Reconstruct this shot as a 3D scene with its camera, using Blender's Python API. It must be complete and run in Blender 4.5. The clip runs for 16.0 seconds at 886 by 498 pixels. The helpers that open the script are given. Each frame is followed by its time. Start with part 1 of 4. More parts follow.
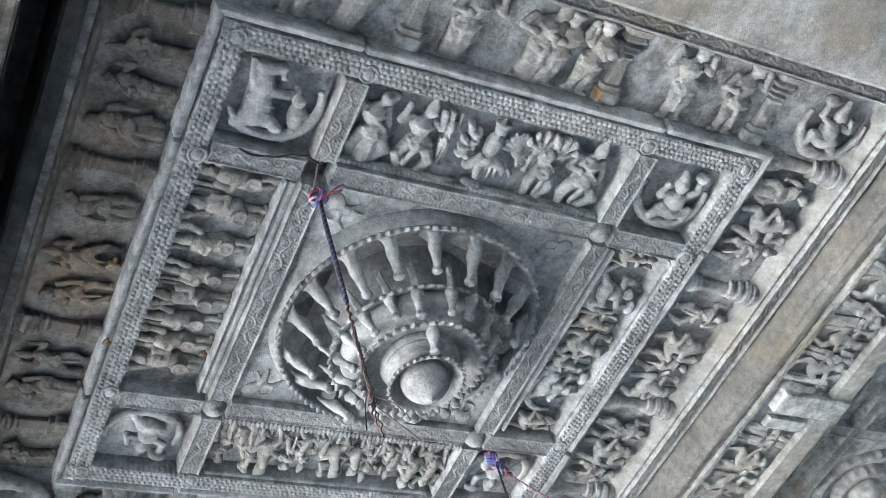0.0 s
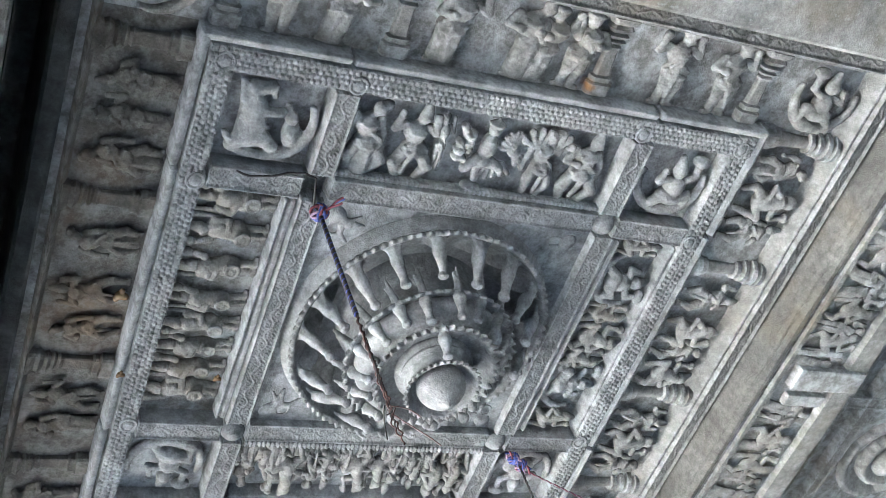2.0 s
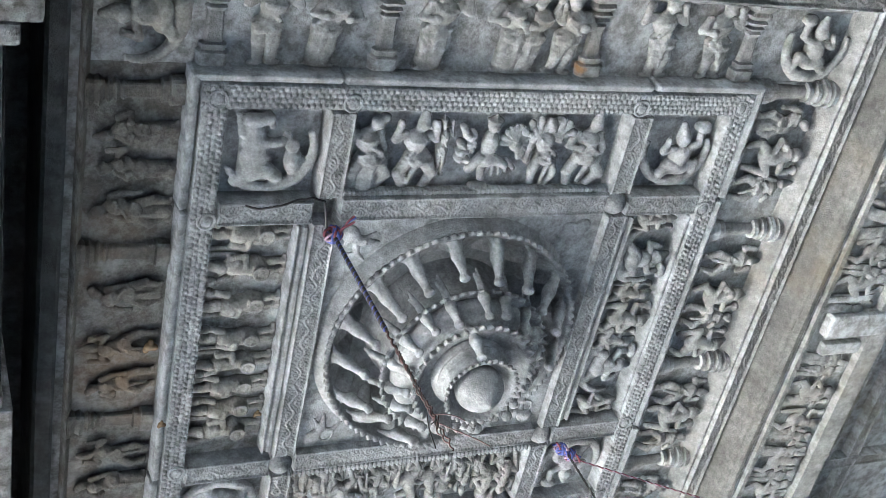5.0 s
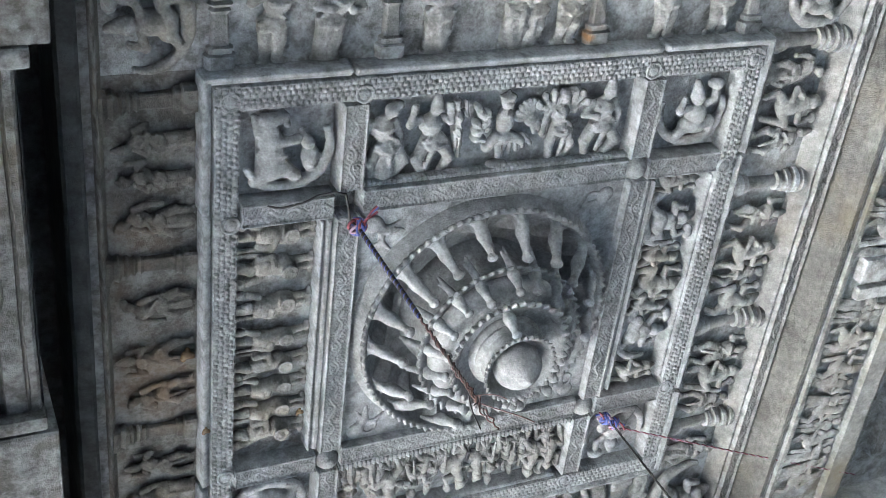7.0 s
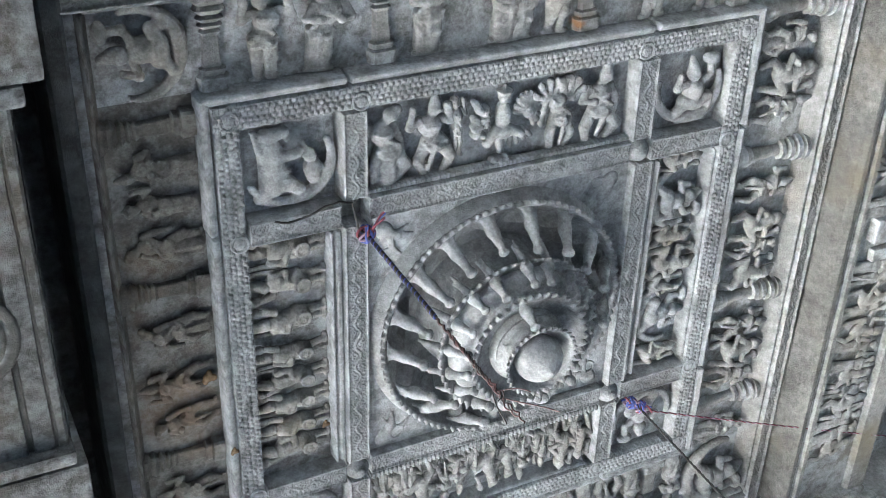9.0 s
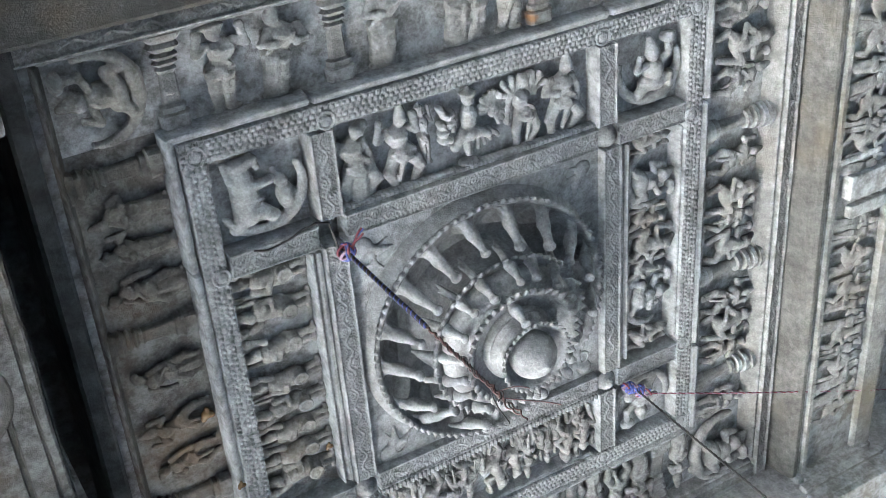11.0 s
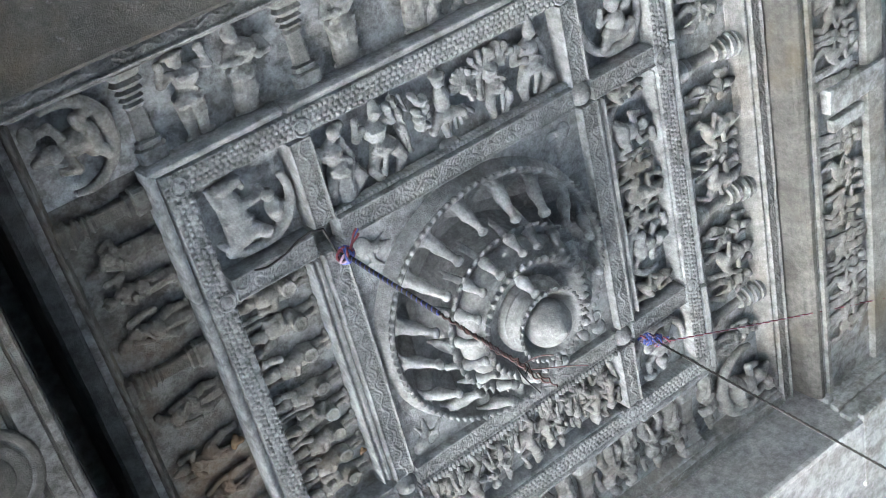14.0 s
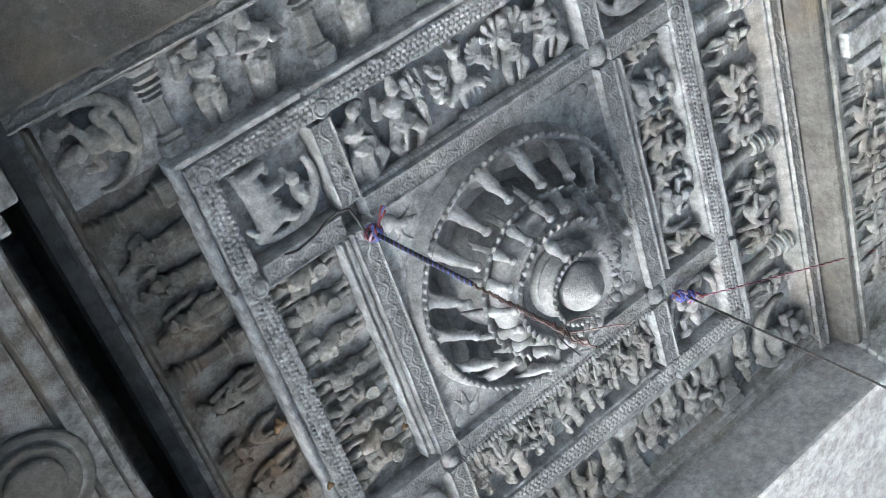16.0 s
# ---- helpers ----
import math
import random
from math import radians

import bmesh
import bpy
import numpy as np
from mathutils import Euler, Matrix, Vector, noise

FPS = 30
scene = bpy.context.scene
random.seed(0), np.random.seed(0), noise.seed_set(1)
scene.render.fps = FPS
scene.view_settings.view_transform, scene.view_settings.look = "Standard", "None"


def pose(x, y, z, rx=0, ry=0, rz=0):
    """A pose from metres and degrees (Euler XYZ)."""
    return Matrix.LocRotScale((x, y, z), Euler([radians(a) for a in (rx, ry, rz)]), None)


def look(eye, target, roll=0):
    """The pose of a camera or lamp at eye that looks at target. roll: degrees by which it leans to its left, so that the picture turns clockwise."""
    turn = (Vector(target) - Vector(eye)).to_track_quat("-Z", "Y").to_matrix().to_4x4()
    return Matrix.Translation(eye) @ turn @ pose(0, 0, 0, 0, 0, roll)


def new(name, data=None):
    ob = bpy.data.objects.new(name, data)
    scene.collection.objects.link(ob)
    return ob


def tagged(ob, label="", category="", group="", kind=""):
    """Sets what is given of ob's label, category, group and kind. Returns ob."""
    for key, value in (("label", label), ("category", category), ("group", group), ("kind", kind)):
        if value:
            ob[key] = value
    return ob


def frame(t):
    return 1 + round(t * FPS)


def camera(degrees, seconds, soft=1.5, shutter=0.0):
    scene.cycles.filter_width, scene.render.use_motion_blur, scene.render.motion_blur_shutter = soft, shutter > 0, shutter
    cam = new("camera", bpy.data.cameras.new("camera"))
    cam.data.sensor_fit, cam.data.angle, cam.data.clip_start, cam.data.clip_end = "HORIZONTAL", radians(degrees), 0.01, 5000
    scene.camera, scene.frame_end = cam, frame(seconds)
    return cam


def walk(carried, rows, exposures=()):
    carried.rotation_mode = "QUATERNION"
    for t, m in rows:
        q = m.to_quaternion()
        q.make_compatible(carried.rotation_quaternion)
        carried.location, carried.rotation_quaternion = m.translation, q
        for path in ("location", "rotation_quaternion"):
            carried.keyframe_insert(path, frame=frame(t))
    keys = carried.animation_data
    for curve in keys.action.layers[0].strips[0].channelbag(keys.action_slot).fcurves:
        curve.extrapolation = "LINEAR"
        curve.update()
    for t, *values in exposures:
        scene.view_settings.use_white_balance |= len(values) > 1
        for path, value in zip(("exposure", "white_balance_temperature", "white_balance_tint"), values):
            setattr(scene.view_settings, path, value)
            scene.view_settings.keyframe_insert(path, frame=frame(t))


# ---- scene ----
cam = camera(40.9, 16.0, soft=0.85)
PATH = [
    (0.0, pose(-1.649, -2.296, 1.547, 139.80, 13.67, -24.19)),
    (0.5, pose(-1.649, -2.296, 1.546, 140.12, 14.35, -23.20)),
    (1.0, pose(-1.652, -2.292, 1.544, 140.44, 15.11, -22.24)),
    (1.5, pose(-1.654, -2.288, 1.541, 140.78, 15.89, -21.24)),
    (2.0, pose(-1.654, -2.287, 1.541, 141.23, 16.67, -20.24)),
    (2.5, pose(-1.653, -2.285, 1.534, 141.90, 17.44, -19.11)),
    (3.0, pose(-1.659, -2.282, 1.532, 142.27, 18.17, -18.15)),
    (3.5, pose(-1.663, -2.279, 1.535, 142.67, 19.09, -16.93)),
    (4.0, pose(-1.664, -2.280, 1.538, 143.15, 20.01, -15.47)),
    (6.5, pose(-1.670, -2.277, 1.544, 145.12, 23.14, -8.27)),
    (7.0, pose(-1.671, -2.274, 1.545, 145.41, 23.70, -6.93)),
    (7.5, pose(-1.669, -2.273, 1.543, 145.78, 24.19, -5.59)),
    (8.0, pose(-1.667, -2.272, 1.538, 146.29, 24.69, -4.34)),
    (10.5, pose(-1.665, -2.265, 1.541, 150.34, 29.27, 2.96)),
    (11.0, pose(-1.668, -2.261, 1.541, 151.18, 30.49, 4.63)),
    (11.5, pose(-1.669, -2.257, 1.543, 152.00, 31.57, 6.49)),
    (12.0, pose(-1.673, -2.255, 1.547, 153.22, 32.82, 8.95)),
    (12.5, pose(-1.675, -2.252, 1.551, 154.29, 33.69, 10.91)),
    (13.0, pose(-1.681, -2.248, 1.558, 155.08, 34.39, 12.41)),
    (13.5, pose(-1.686, -2.243, 1.565, 155.68, 34.93, 13.74)),
    (14.0, pose(-1.693, -2.241, 1.569, 156.63, 35.59, 15.41)),
    (14.5, pose(-1.700, -2.242, 1.569, 157.60, 36.13, 17.36)),
    (15.0, pose(-1.704, -2.241, 1.572, 158.13, 36.40, 18.95)),
    (15.5, pose(-1.710, -2.237, 1.574, 158.52, 36.45, 20.23)),
    (16.0, pose(-1.714, -2.235, 1.579, 158.54, 36.21, 20.64)),
]
walk(cam, PATH, [(0.0, 5.6, 6130.0, 6.0)])

# ---- light: a deep hall, assumed and unseen, open to a sunlit court on its west and south-west sides ----
world = bpy.data.worlds.new("sky")
scene.world = world
world.use_nodes = True
wn = world.node_tree.nodes
sky = wn.new("ShaderNodeTexSky")
sky.sky_type = "NISHITA"
sky.sun_disc = False
sky.sun_elevation = radians(62)
sky.sun_rotation = radians(320)
world.node_tree.links.new(sky.outputs[0], wn["Background"].inputs[0])
wn["Background"].inputs[1].default_value = 0.12
sun_data = bpy.data.lights.new("sun", "SUN")
sun_data.energy, sun_data.angle, sun_data.color = 5.0, radians(0.5), (1.0, 0.95, 0.88)
sun = new("sun", sun_data)
sun.matrix_world = look((-3.0, 3.6, 9.0), (0, 0, 0))

H = 4.4          # height of the carved ceiling's face above the floor


# ---- materials ----
def nodes_of(name):
    m = bpy.data.materials.new(name)
    m.use_nodes = True
    nt = m.node_tree
    return m, nt, nt.nodes["Principled BSDF"]


def ramp(nt, src, stops):
    r = nt.nodes.new("ShaderNodeValToRGB")
    while len(r.color_ramp.elements) < len(stops):
        r.color_ramp.elements.new(0.5)
    for e, (p, c) in zip(r.color_ramp.elements, stops):
        e.position, e.color = p, (*c, 1)
    nt.links.new(src, r.inputs[0])
    return r.outputs[0]


def mixed(nt, kind, fac, a, b):
    m = nt.nodes.new("ShaderNodeMix")
    m.data_type, m.blend_type = "RGBA", kind
    for sock, v in ((m.inputs[0], fac), (m.inputs[6], a), (m.inputs[7], b)):
        if isinstance(v, (int, float)):
            sock.default_value = v
        elif isinstance(v, tuple):
            sock.default_value = (*v, 1)
        else:
            nt.links.new(v, sock)
    return m.outputs[2]


def noise_tex(nt, vec, scale, detail=6, rough=0.6):
    n = nt.nodes.new("ShaderNodeTexNoise")
    n.inputs["Scale"].default_value, n.inputs["Detail"].default_value, n.inputs["Roughness"].default_value = scale, detail, rough
    nt.links.new(vec, n.inputs["Vector"])
    return n.outputs["Fac"]


def stone(name, dark, mid, light, stain=(0.23, 0.17, 0.11), stain_amount=0.3, bump=0.5, bloom=0.45, spots=()):
    """Weathered carved stone: mottled grey, brown stains, pale lime bloom, pitted grain."""
    m, nt, b = nodes_of(name)
    geo = nt.nodes.new("ShaderNodeNewGeometry")
    vec = geo.outputs["Position"]
    base = ramp(nt, noise_tex(nt, vec, 5, 8, 0.65), ((0.28, dark), (0.5, mid), (0.75, light)))
    fine = ramp(nt, noise_tex(nt, vec, 130, 5, 0.75), ((0.34, (0.74, 0.74, 0.74)), (0.66, (1.26, 1.26, 1.26))))
    col = mixed(nt, "MULTIPLY", 0.85, base, fine)
    blot = ramp(nt, noise_tex(nt, vec, 28, 6, 0.7), ((0.36, (0.66, 0.66, 0.66)), (0.62, (1.22, 1.22, 1.22))))
    col = mixed(nt, "MULTIPLY", 0.9, col, blot)
    st = ramp(nt, noise_tex(nt, vec, 2.3, 5, 0.6), ((0.52, (0, 0, 0)), (0.72, (stain_amount,) * 3)))
    col = mixed(nt, "MIX", st, col, stain)
    worn = nt.nodes.new("ShaderNodeMath")
    worn.operation = "MULTIPLY"
    nt.links.new(ramp(nt, geo.outputs["Pointiness"], ((0.5, (0, 0, 0)), (0.58, (1, 1, 1)))), worn.inputs[0])
    nt.links.new(ramp(nt, noise_tex(nt, vec, 14, 6, 0.7), ((0.42, (0, 0, 0)), (0.68, (bloom,) * 3))), worn.inputs[1])
    col = mixed(nt, "MIX", worn.outputs[0], col, (0.62, 0.66, 0.7))
    pale = ramp(nt, noise_tex(nt, vec, 22, 8, 0.75), ((0.6, (0, 0, 0)), (0.74, (bloom,) * 3)))
    col = mixed(nt, "MIX", pale, col, (0.55, 0.58, 0.6))
    for x, y, size in spots:      # small rust runs
        far = nt.nodes.new("ShaderNodeVectorMath")
        far.operation = "DISTANCE"
        far.inputs[1].default_value = (x, y, 4.42)
        nt.links.new(vec, far.inputs[0])
        wob = nt.nodes.new("ShaderNodeMath")
        wob.operation, wob.inputs[1].default_value = "MULTIPLY_ADD", size * 1.6
        nt.links.new(noise_tex(nt, vec, 35, 4), wob.inputs[0])
        nt.links.new(far.outputs["Value"], wob.inputs[2])
        col = mixed(nt, "MIX", ramp(nt, wob.outputs[0], ((size * 1.1, (0.85, 0.85, 0.85)), (size * 2.0, (0, 0, 0)))), col, (0.36, 0.17, 0.06))
    nt.links.new(col, b.inputs["Base Color"])
    b.inputs["Roughness"].default_value = 0.72
    b.inputs["Specular IOR Level"].default_value = 0.35
    bp = nt.nodes.new("ShaderNodeBump")
    bp.inputs["Strength"].default_value, bp.inputs["Distance"].default_value = bump, 0.009
    add = nt.nodes.new("ShaderNodeMath")
    add.operation = "ADD"
    nt.links.new(noise_tex(nt, vec, 60, 6, 0.7), add.inputs[0])
    chips = nt.nodes.new("ShaderNodeMath")
    chips.operation, chips.inputs[1].default_value = "MULTIPLY_ADD", 1.1
    nt.links.new(noise_tex(nt, vec, 32, 4, 0.6), chips.inputs[0])
    nt.links.new(noise_tex(nt, vec, 260, 3, 0.6), chips.inputs[2])
    nt.links.new(chips.outputs[0], add.inputs[1])
    nt.links.new(add.outputs[0], bp.inputs["Height"])
    nt.links.new(bp.outputs[0], b.inputs["Normal"])
    return m


STONE = stone("carved_stone", (0.13, 0.135, 0.14), (0.22, 0.225, 0.23), (0.33, 0.335, 0.34), stain_amount=0.15)
WARM_STONE = stone("brownish_carved_stone", (0.12, 0.116, 0.105), (0.2, 0.193, 0.178), (0.3, 0.29, 0.268), stain=(0.24, 0.18, 0.115), stain_amount=0.5)
FRIEZE = stone("frieze_stone", (0.12, 0.12, 0.115), (0.20, 0.198, 0.192), (0.30, 0.296, 0.287), stain=(0.22, 0.17, 0.12), stain_amount=0.45, spots=((0.235, -0.975, 0.028), (-0.085, -0.985, 0.022), (0.80, -1.03, 0.02)))
# brown stone of the west frieze; its extra darkness is the west beam's shade
FRIEZE_WEST = stone("brown_shaded_frieze_stone", (0.055, 0.05, 0.043), (0.10, 0.093, 0.081), (0.16, 0.15, 0.133), stain=(0.17, 0.115, 0.07), stain_amount=0.75, bloom=0.2)
BEAM = stone("beam_stone", (0.12, 0.12, 0.115), (0.23, 0.229, 0.222), (0.36, 0.358, 0.345), stain=(0.2, 0.165, 0.115), stain_amount=0.75, bloom=0.55)
FLOOR = stone("floor_stone", (0.032, 0.031, 0.03), (0.055, 0.054, 0.052), (0.08, 0.078, 0.075), bloom=0.1)


def plain(name, colour, rough=0.7, scale=120):
    m, nt, b = nodes_of(name)
    geo = nt.nodes.new("ShaderNodeNewGeometry")
    f = ramp(nt, noise_tex(nt, geo.outputs["Position"], scale, 3), ((0.3, (0.6, 0.6, 0.6)), (0.7, (1.3, 1.3, 1.3))))
    nt.links.new(mixed(nt, "MULTIPLY", 1.0, colour, f), b.inputs["Base Color"])
    b.inputs["Roughness"].default_value = rough
    return m


BLACK_CORD = plain("dark_cord", (0.025, 0.022, 0.022))
RED_CORD = plain("red_cord", (0.17, 0.035, 0.05))
BROWN_CORD = plain("brown_cord", (0.06, 0.026, 0.024))
BLUE_CORD = plain("blue_cord", (0.06, 0.08, 0.28))
PALE_CORD = plain("pale_cord", (0.3, 0.2, 0.27))
MUD = plain("mud_wax", (0.2, 0.13, 0.07), 0.25, 60)
GROUND = plain("sandy_ground", (0.50, 0.47, 0.43), 0.9, 3)


# brown stone, darkened further to paint in the shade on the west side
BROWN_SHADED_BEAM = stone("brown_shaded_beam_stone", (0.036, 0.035, 0.032), (0.06, 0.058, 0.053), (0.10, 0.097, 0.089), stain=(0.14, 0.105, 0.065), stain_amount=0.6, bloom=0.3)
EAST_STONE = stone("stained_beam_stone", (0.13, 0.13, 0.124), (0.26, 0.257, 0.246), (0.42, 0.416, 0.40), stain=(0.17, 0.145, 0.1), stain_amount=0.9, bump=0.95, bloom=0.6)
# stained side face, coloured darker than the underside to paint in weaker light
EAST_FACE = stone("stained_shaded_face_stone", (0.085, 0.083, 0.076), (0.15, 0.147, 0.138), (0.24, 0.237, 0.225), stain=(0.17, 0.14, 0.095), stain_amount=0.8, bump=1.0, bloom=0.3)
SOUTH_STONE = stone("smooth_beam_stone", (0.2, 0.202, 0.204), (0.32, 0.323, 0.327), (0.43, 0.433, 0.437), stain=(0.2, 0.19, 0.17), stain_amount=0.5, bump=0.25, bloom=0.4)
LIME = stone("lime_crust", (0.3, 0.3, 0.3), (0.42, 0.42, 0.42), (0.55, 0.55, 0.55), stain_amount=0.1)
# near-black stone: the deep shade of the west slot put into colour
SHADED_EDGE = stone("shaded_edge_stone", (0.014, 0.015, 0.016), (0.025, 0.026, 0.027), (0.045, 0.046, 0.046), stain=(0.08, 0.055, 0.04), stain_amount=0.5, bloom=0.08)


# ---- mesh helpers ----
def mesh_from(name, verts, faces, material, smooth=True):
    me = bpy.data.meshes.new(name)
    me.from_pydata([tuple(v) for v in verts], [], [tuple(f) for f in faces])
    me.materials.append(material)
    if smooth:
        me.shade_smooth()
    me.update()
    return me


def part(name, me, parent, m=None, label=""):
    ob = new(name, me)
    ob.parent = parent
    if m is not None:
        ob.matrix_basis = m
    if label:
        tagged(ob, label)
    return ob


def thing(name, label, category, group="", m=None, kind=""):
    ob = new(name)
    if m is not None:
        ob.matrix_basis = m
    return tagged(ob, label, category, group, kind)


def solid(name, x0, x1, y0, y1, z0, z1, material, bevel=0.004, cuts=0):
    """A block with worn, bevelled edges."""
    bm = bmesh.new()
    bmesh.ops.create_cube(bm, size=1)
    for v in bm.verts:
        v.co = Vector(((x0 + x1) / 2 + v.co.x * (x1 - x0), (y0 + y1) / 2 + v.co.y * (y1 - y0), (z0 + z1) / 2 + v.co.z * (z1 - z0)))
    if bevel:
        bmesh.ops.bevel(bm, geom=bm.edges[:], offset=bevel, segments=2, affect="EDGES", profile=0.6)
    me = bpy.data.meshes.new(name)
    bm.to_mesh(me)
    bm.free()
    me.materials.append(material)
    return me


def sheet(name, length, width, height, step, material, base=-0.054):
    """A carved strip: u along, v across, both from the middle; height(u, v) is the relief. Its rim runs down to base."""
    nu, nv = max(2, int(length / step) + 1), max(2, int(width / step) + 1)
    u, v = np.meshgrid(np.linspace(-length / 2, length / 2, nu), np.linspace(-width / 2, width / 2, nv), indexing="ij")
    h = height(u, v)
    h[0, :], h[-1, :], h[:, 0], h[:, -1] = base, base, base, base
    verts = np.stack([u.ravel(), v.ravel(), h.ravel()], 1)
    i = np.arange(nu * nv).reshape(nu, nv)
    faces = np.stack([i[:-1, :-1].ravel(), i[1:, :-1].ravel(), i[1:, 1:].ravel(), i[:-1, 1:].ravel()], 1)
    return mesh_from(name, verts.tolist(), faces.tolist(), material)


def lathe(name, profile, segments, material, wobble=None):
    """profile: (radius, z) pairs; wobble(i, angle) gives (dr, dz) for ring i."""
    verts, faces = [], []
    for i, (r, z) in enumerate(profile):
        for s in range(segments):
            a = 2 * math.pi * s / segments
            dr, dz = wobble(i, a) if wobble else (0, 0)
            verts.append(((r + dr) * math.cos(a), (r + dr) * math.sin(a), z + dz))
    for i in range(len(profile) - 1):
        for s in range(segments):
            t = (s + 1) % segments
            faces.append((i * segments + s, i * segments + t, (i + 1) * segments + t, (i + 1) * segments + s))
    return mesh_from(name, verts, faces, material)


# signed distances of simple bodies, joined softly and skinned
def sd_capsule(p, a, b, ra, rb):
    a, b = np.array(a, float), np.array(b, float)
    ab = b - a
    t = np.clip(((p - a) @ ab) / max(ab @ ab, 1e-9), 0, 1)
    return np.linalg.norm(p - a - t[..., None] * ab, axis=-1) - (ra + (rb - ra) * t)


def sd_ellipsoid(p, c, r):
    q = (p - np.array(c, float)) / np.array(r, float)
    return (np.linalg.norm(q, axis=-1) - 1) * min(r)


def sd_block(p, c, half, rnd):
    q = np.abs(p - np.array(c, float)) - np.array(half, float) + rnd
    return np.linalg.norm(np.maximum(q, 0), axis=-1) + np.minimum(q.max(-1), 0) - rnd


def sd_arc(p, c, radius, a0, a1, tube0, tube1, z=0.0):
    """A curved horn in the x-y plane from angle a0 to a1, thinning from tube0 to tube1."""
    d = None
    n = 12
    for k in range(n):
        s, e = a0 + (a1 - a0) * k / n, a0 + (a1 - a0) * (k + 1) / n
        f, g = tube0 + (tube1 - tube0) * k / n, tube0 + (tube1 - tube0) * (k + 1) / n
        q = sd_capsule(p, (c[0] + radius * math.cos(s), c[1] + radius * math.sin(s), z), (c[0] + radius * math.cos(e), c[1] + radius * math.sin(e), z), f, g)
        d = q if d is None else np.minimum(d, q)
    return d


def skin(name, bodies, low, high, voxel, blend, material, rough=0.004, seed=0, fat=0.0, bands=0.0):
    """One mesh round softly joined bodies, with a worn surface; it is open where it meets z = low z."""
    axes = [np.arange(l - 2 * voxel, h + 2 * voxel, voxel) for l, h in zip(low, high)]
    p = np.stack(np.meshgrid(*axes, indexing="ij"), -1)
    d = None
    for kind, *arg in bodies:
        q = {"c": sd_capsule, "e": sd_ellipsoid, "b": sd_block, "a": sd_arc}[kind](p, *arg)
        if d is None:
            d = q
        else:
            h = np.clip(0.5 + 0.5 * (q - d) / blend, 0, 1)
            d = q + (d - q) * h - blend * h * (1 - h)
    d = d - fat + bands * np.sin(p[..., 1] * 90 + 2.5 * np.sin(p[..., 0] * 22 + seed)) * np.sin(p[..., 0] * 60 + p[..., 1] * 31 + seed)
    r = np.random.default_rng(seed)
    ph = r.uniform(0, 6.28, 6)
    s = 1 / (voxel * 7)
    d = d + rough * (np.sin(p[..., 0] * s + ph[0]) * np.sin(p[..., 1] * s * 1.3 + ph[1]) * np.sin(p[..., 2] * s + ph[2])
                     + 0.7 * np.sin(p[..., 0] * s * 2.1 + ph[3]) * np.sin(p[..., 1] * s * 1.9 + ph[4]))
    inside = d < 0
    n = np.array(d.shape) - 1
    count, pos = np.zeros(n), np.zeros((*n, 3))
    corner = lambda arr, o: arr[o[0]:o[0] + n[0], o[1]:o[1] + n[1], o[2]:o[2] + n[2]]
    base = corner(p, (0, 0, 0))
    for ax in range(3):
        others = [o for o in range(3) if o != ax]
        for i in (0, 1):
            for j in (0, 1):
                o0 = [0, 0, 0]
                o0[others[0]], o0[others[1]] = i, j
                o1 = list(o0)
                o1[ax] = 1
                a, b = corner(d, o0), corner(d, o1)
                cross = (a < 0) != (b < 0)
                t = np.where(cross, a / np.where(a == b, 1, a - b), 0)
                off = base + np.array(o0) * voxel
                off[..., ax] += t * voxel
                count += cross
                pos += np.where(cross[..., None], off, 0)
    live = count > 0
    index = -np.ones(n, int)
    index[live] = np.arange(live.sum())
    verts = pos[live] / count[live][:, None]
    faces = []
    for ax in range(3):
        b, c = (ax + 1) % 3, (ax + 2) % 3
        sl0, sl1 = [slice(None)] * 3, [slice(None)] * 3
        sl0[ax], sl1[ax] = slice(0, -1), slice(1, None)
        flip = inside[tuple(sl0)] != inside[tuple(sl1)]
        g = np.argwhere(flip)
        g = g[(g[:, b] > 0) & (g[:, c] > 0) & (g[:, b] < n[b]) & (g[:, c] < n[c])]
        out = inside[tuple(sl0)][tuple(g.T)]
        def cell(db, dc):
            k = g.copy()
            k[:, b] += db
            k[:, c] += dc
            return index[tuple(k.T)]
        q = np.stack([cell(-1, -1), cell(0, -1), cell(0, 0), cell(-1, 0)], 1)
        q[~out] = q[~out][:, ::-1]
        faces.append(q)
    faces = np.concatenate(faces)
    faces = faces[(faces >= 0).all(1)]
    return mesh_from(name, verts.tolist(), faces.tolist(), material)


SIDES = {"north": 180.0, "east": 270.0, "south": 0.0, "west": 90.0}


def onto(side, u, v, d=0.0, scale=1.0, mirror=False):
    """Where a carving hangs under the ceiling: u along the side, v outward from the middle, d below the face.
    Its own x runs along, y outward, z down towards the floor."""
    turn = Matrix.Rotation(radians({"south": 0, "west": 90, "north": 180, "east": 270}[side]), 4, "Z")
    flip = Matrix(((-1, 0, 0, 0), (0, 1, 0, 0), (0, 0, -1, 0), (0, 0, 0, 1)))
    s = Matrix.Diagonal((-scale if mirror else scale, scale, scale, 1))
    return Matrix.Translation((0, 0, H - d)) @ turn @ Matrix.Translation((-u, v, 0)) @ flip @ s

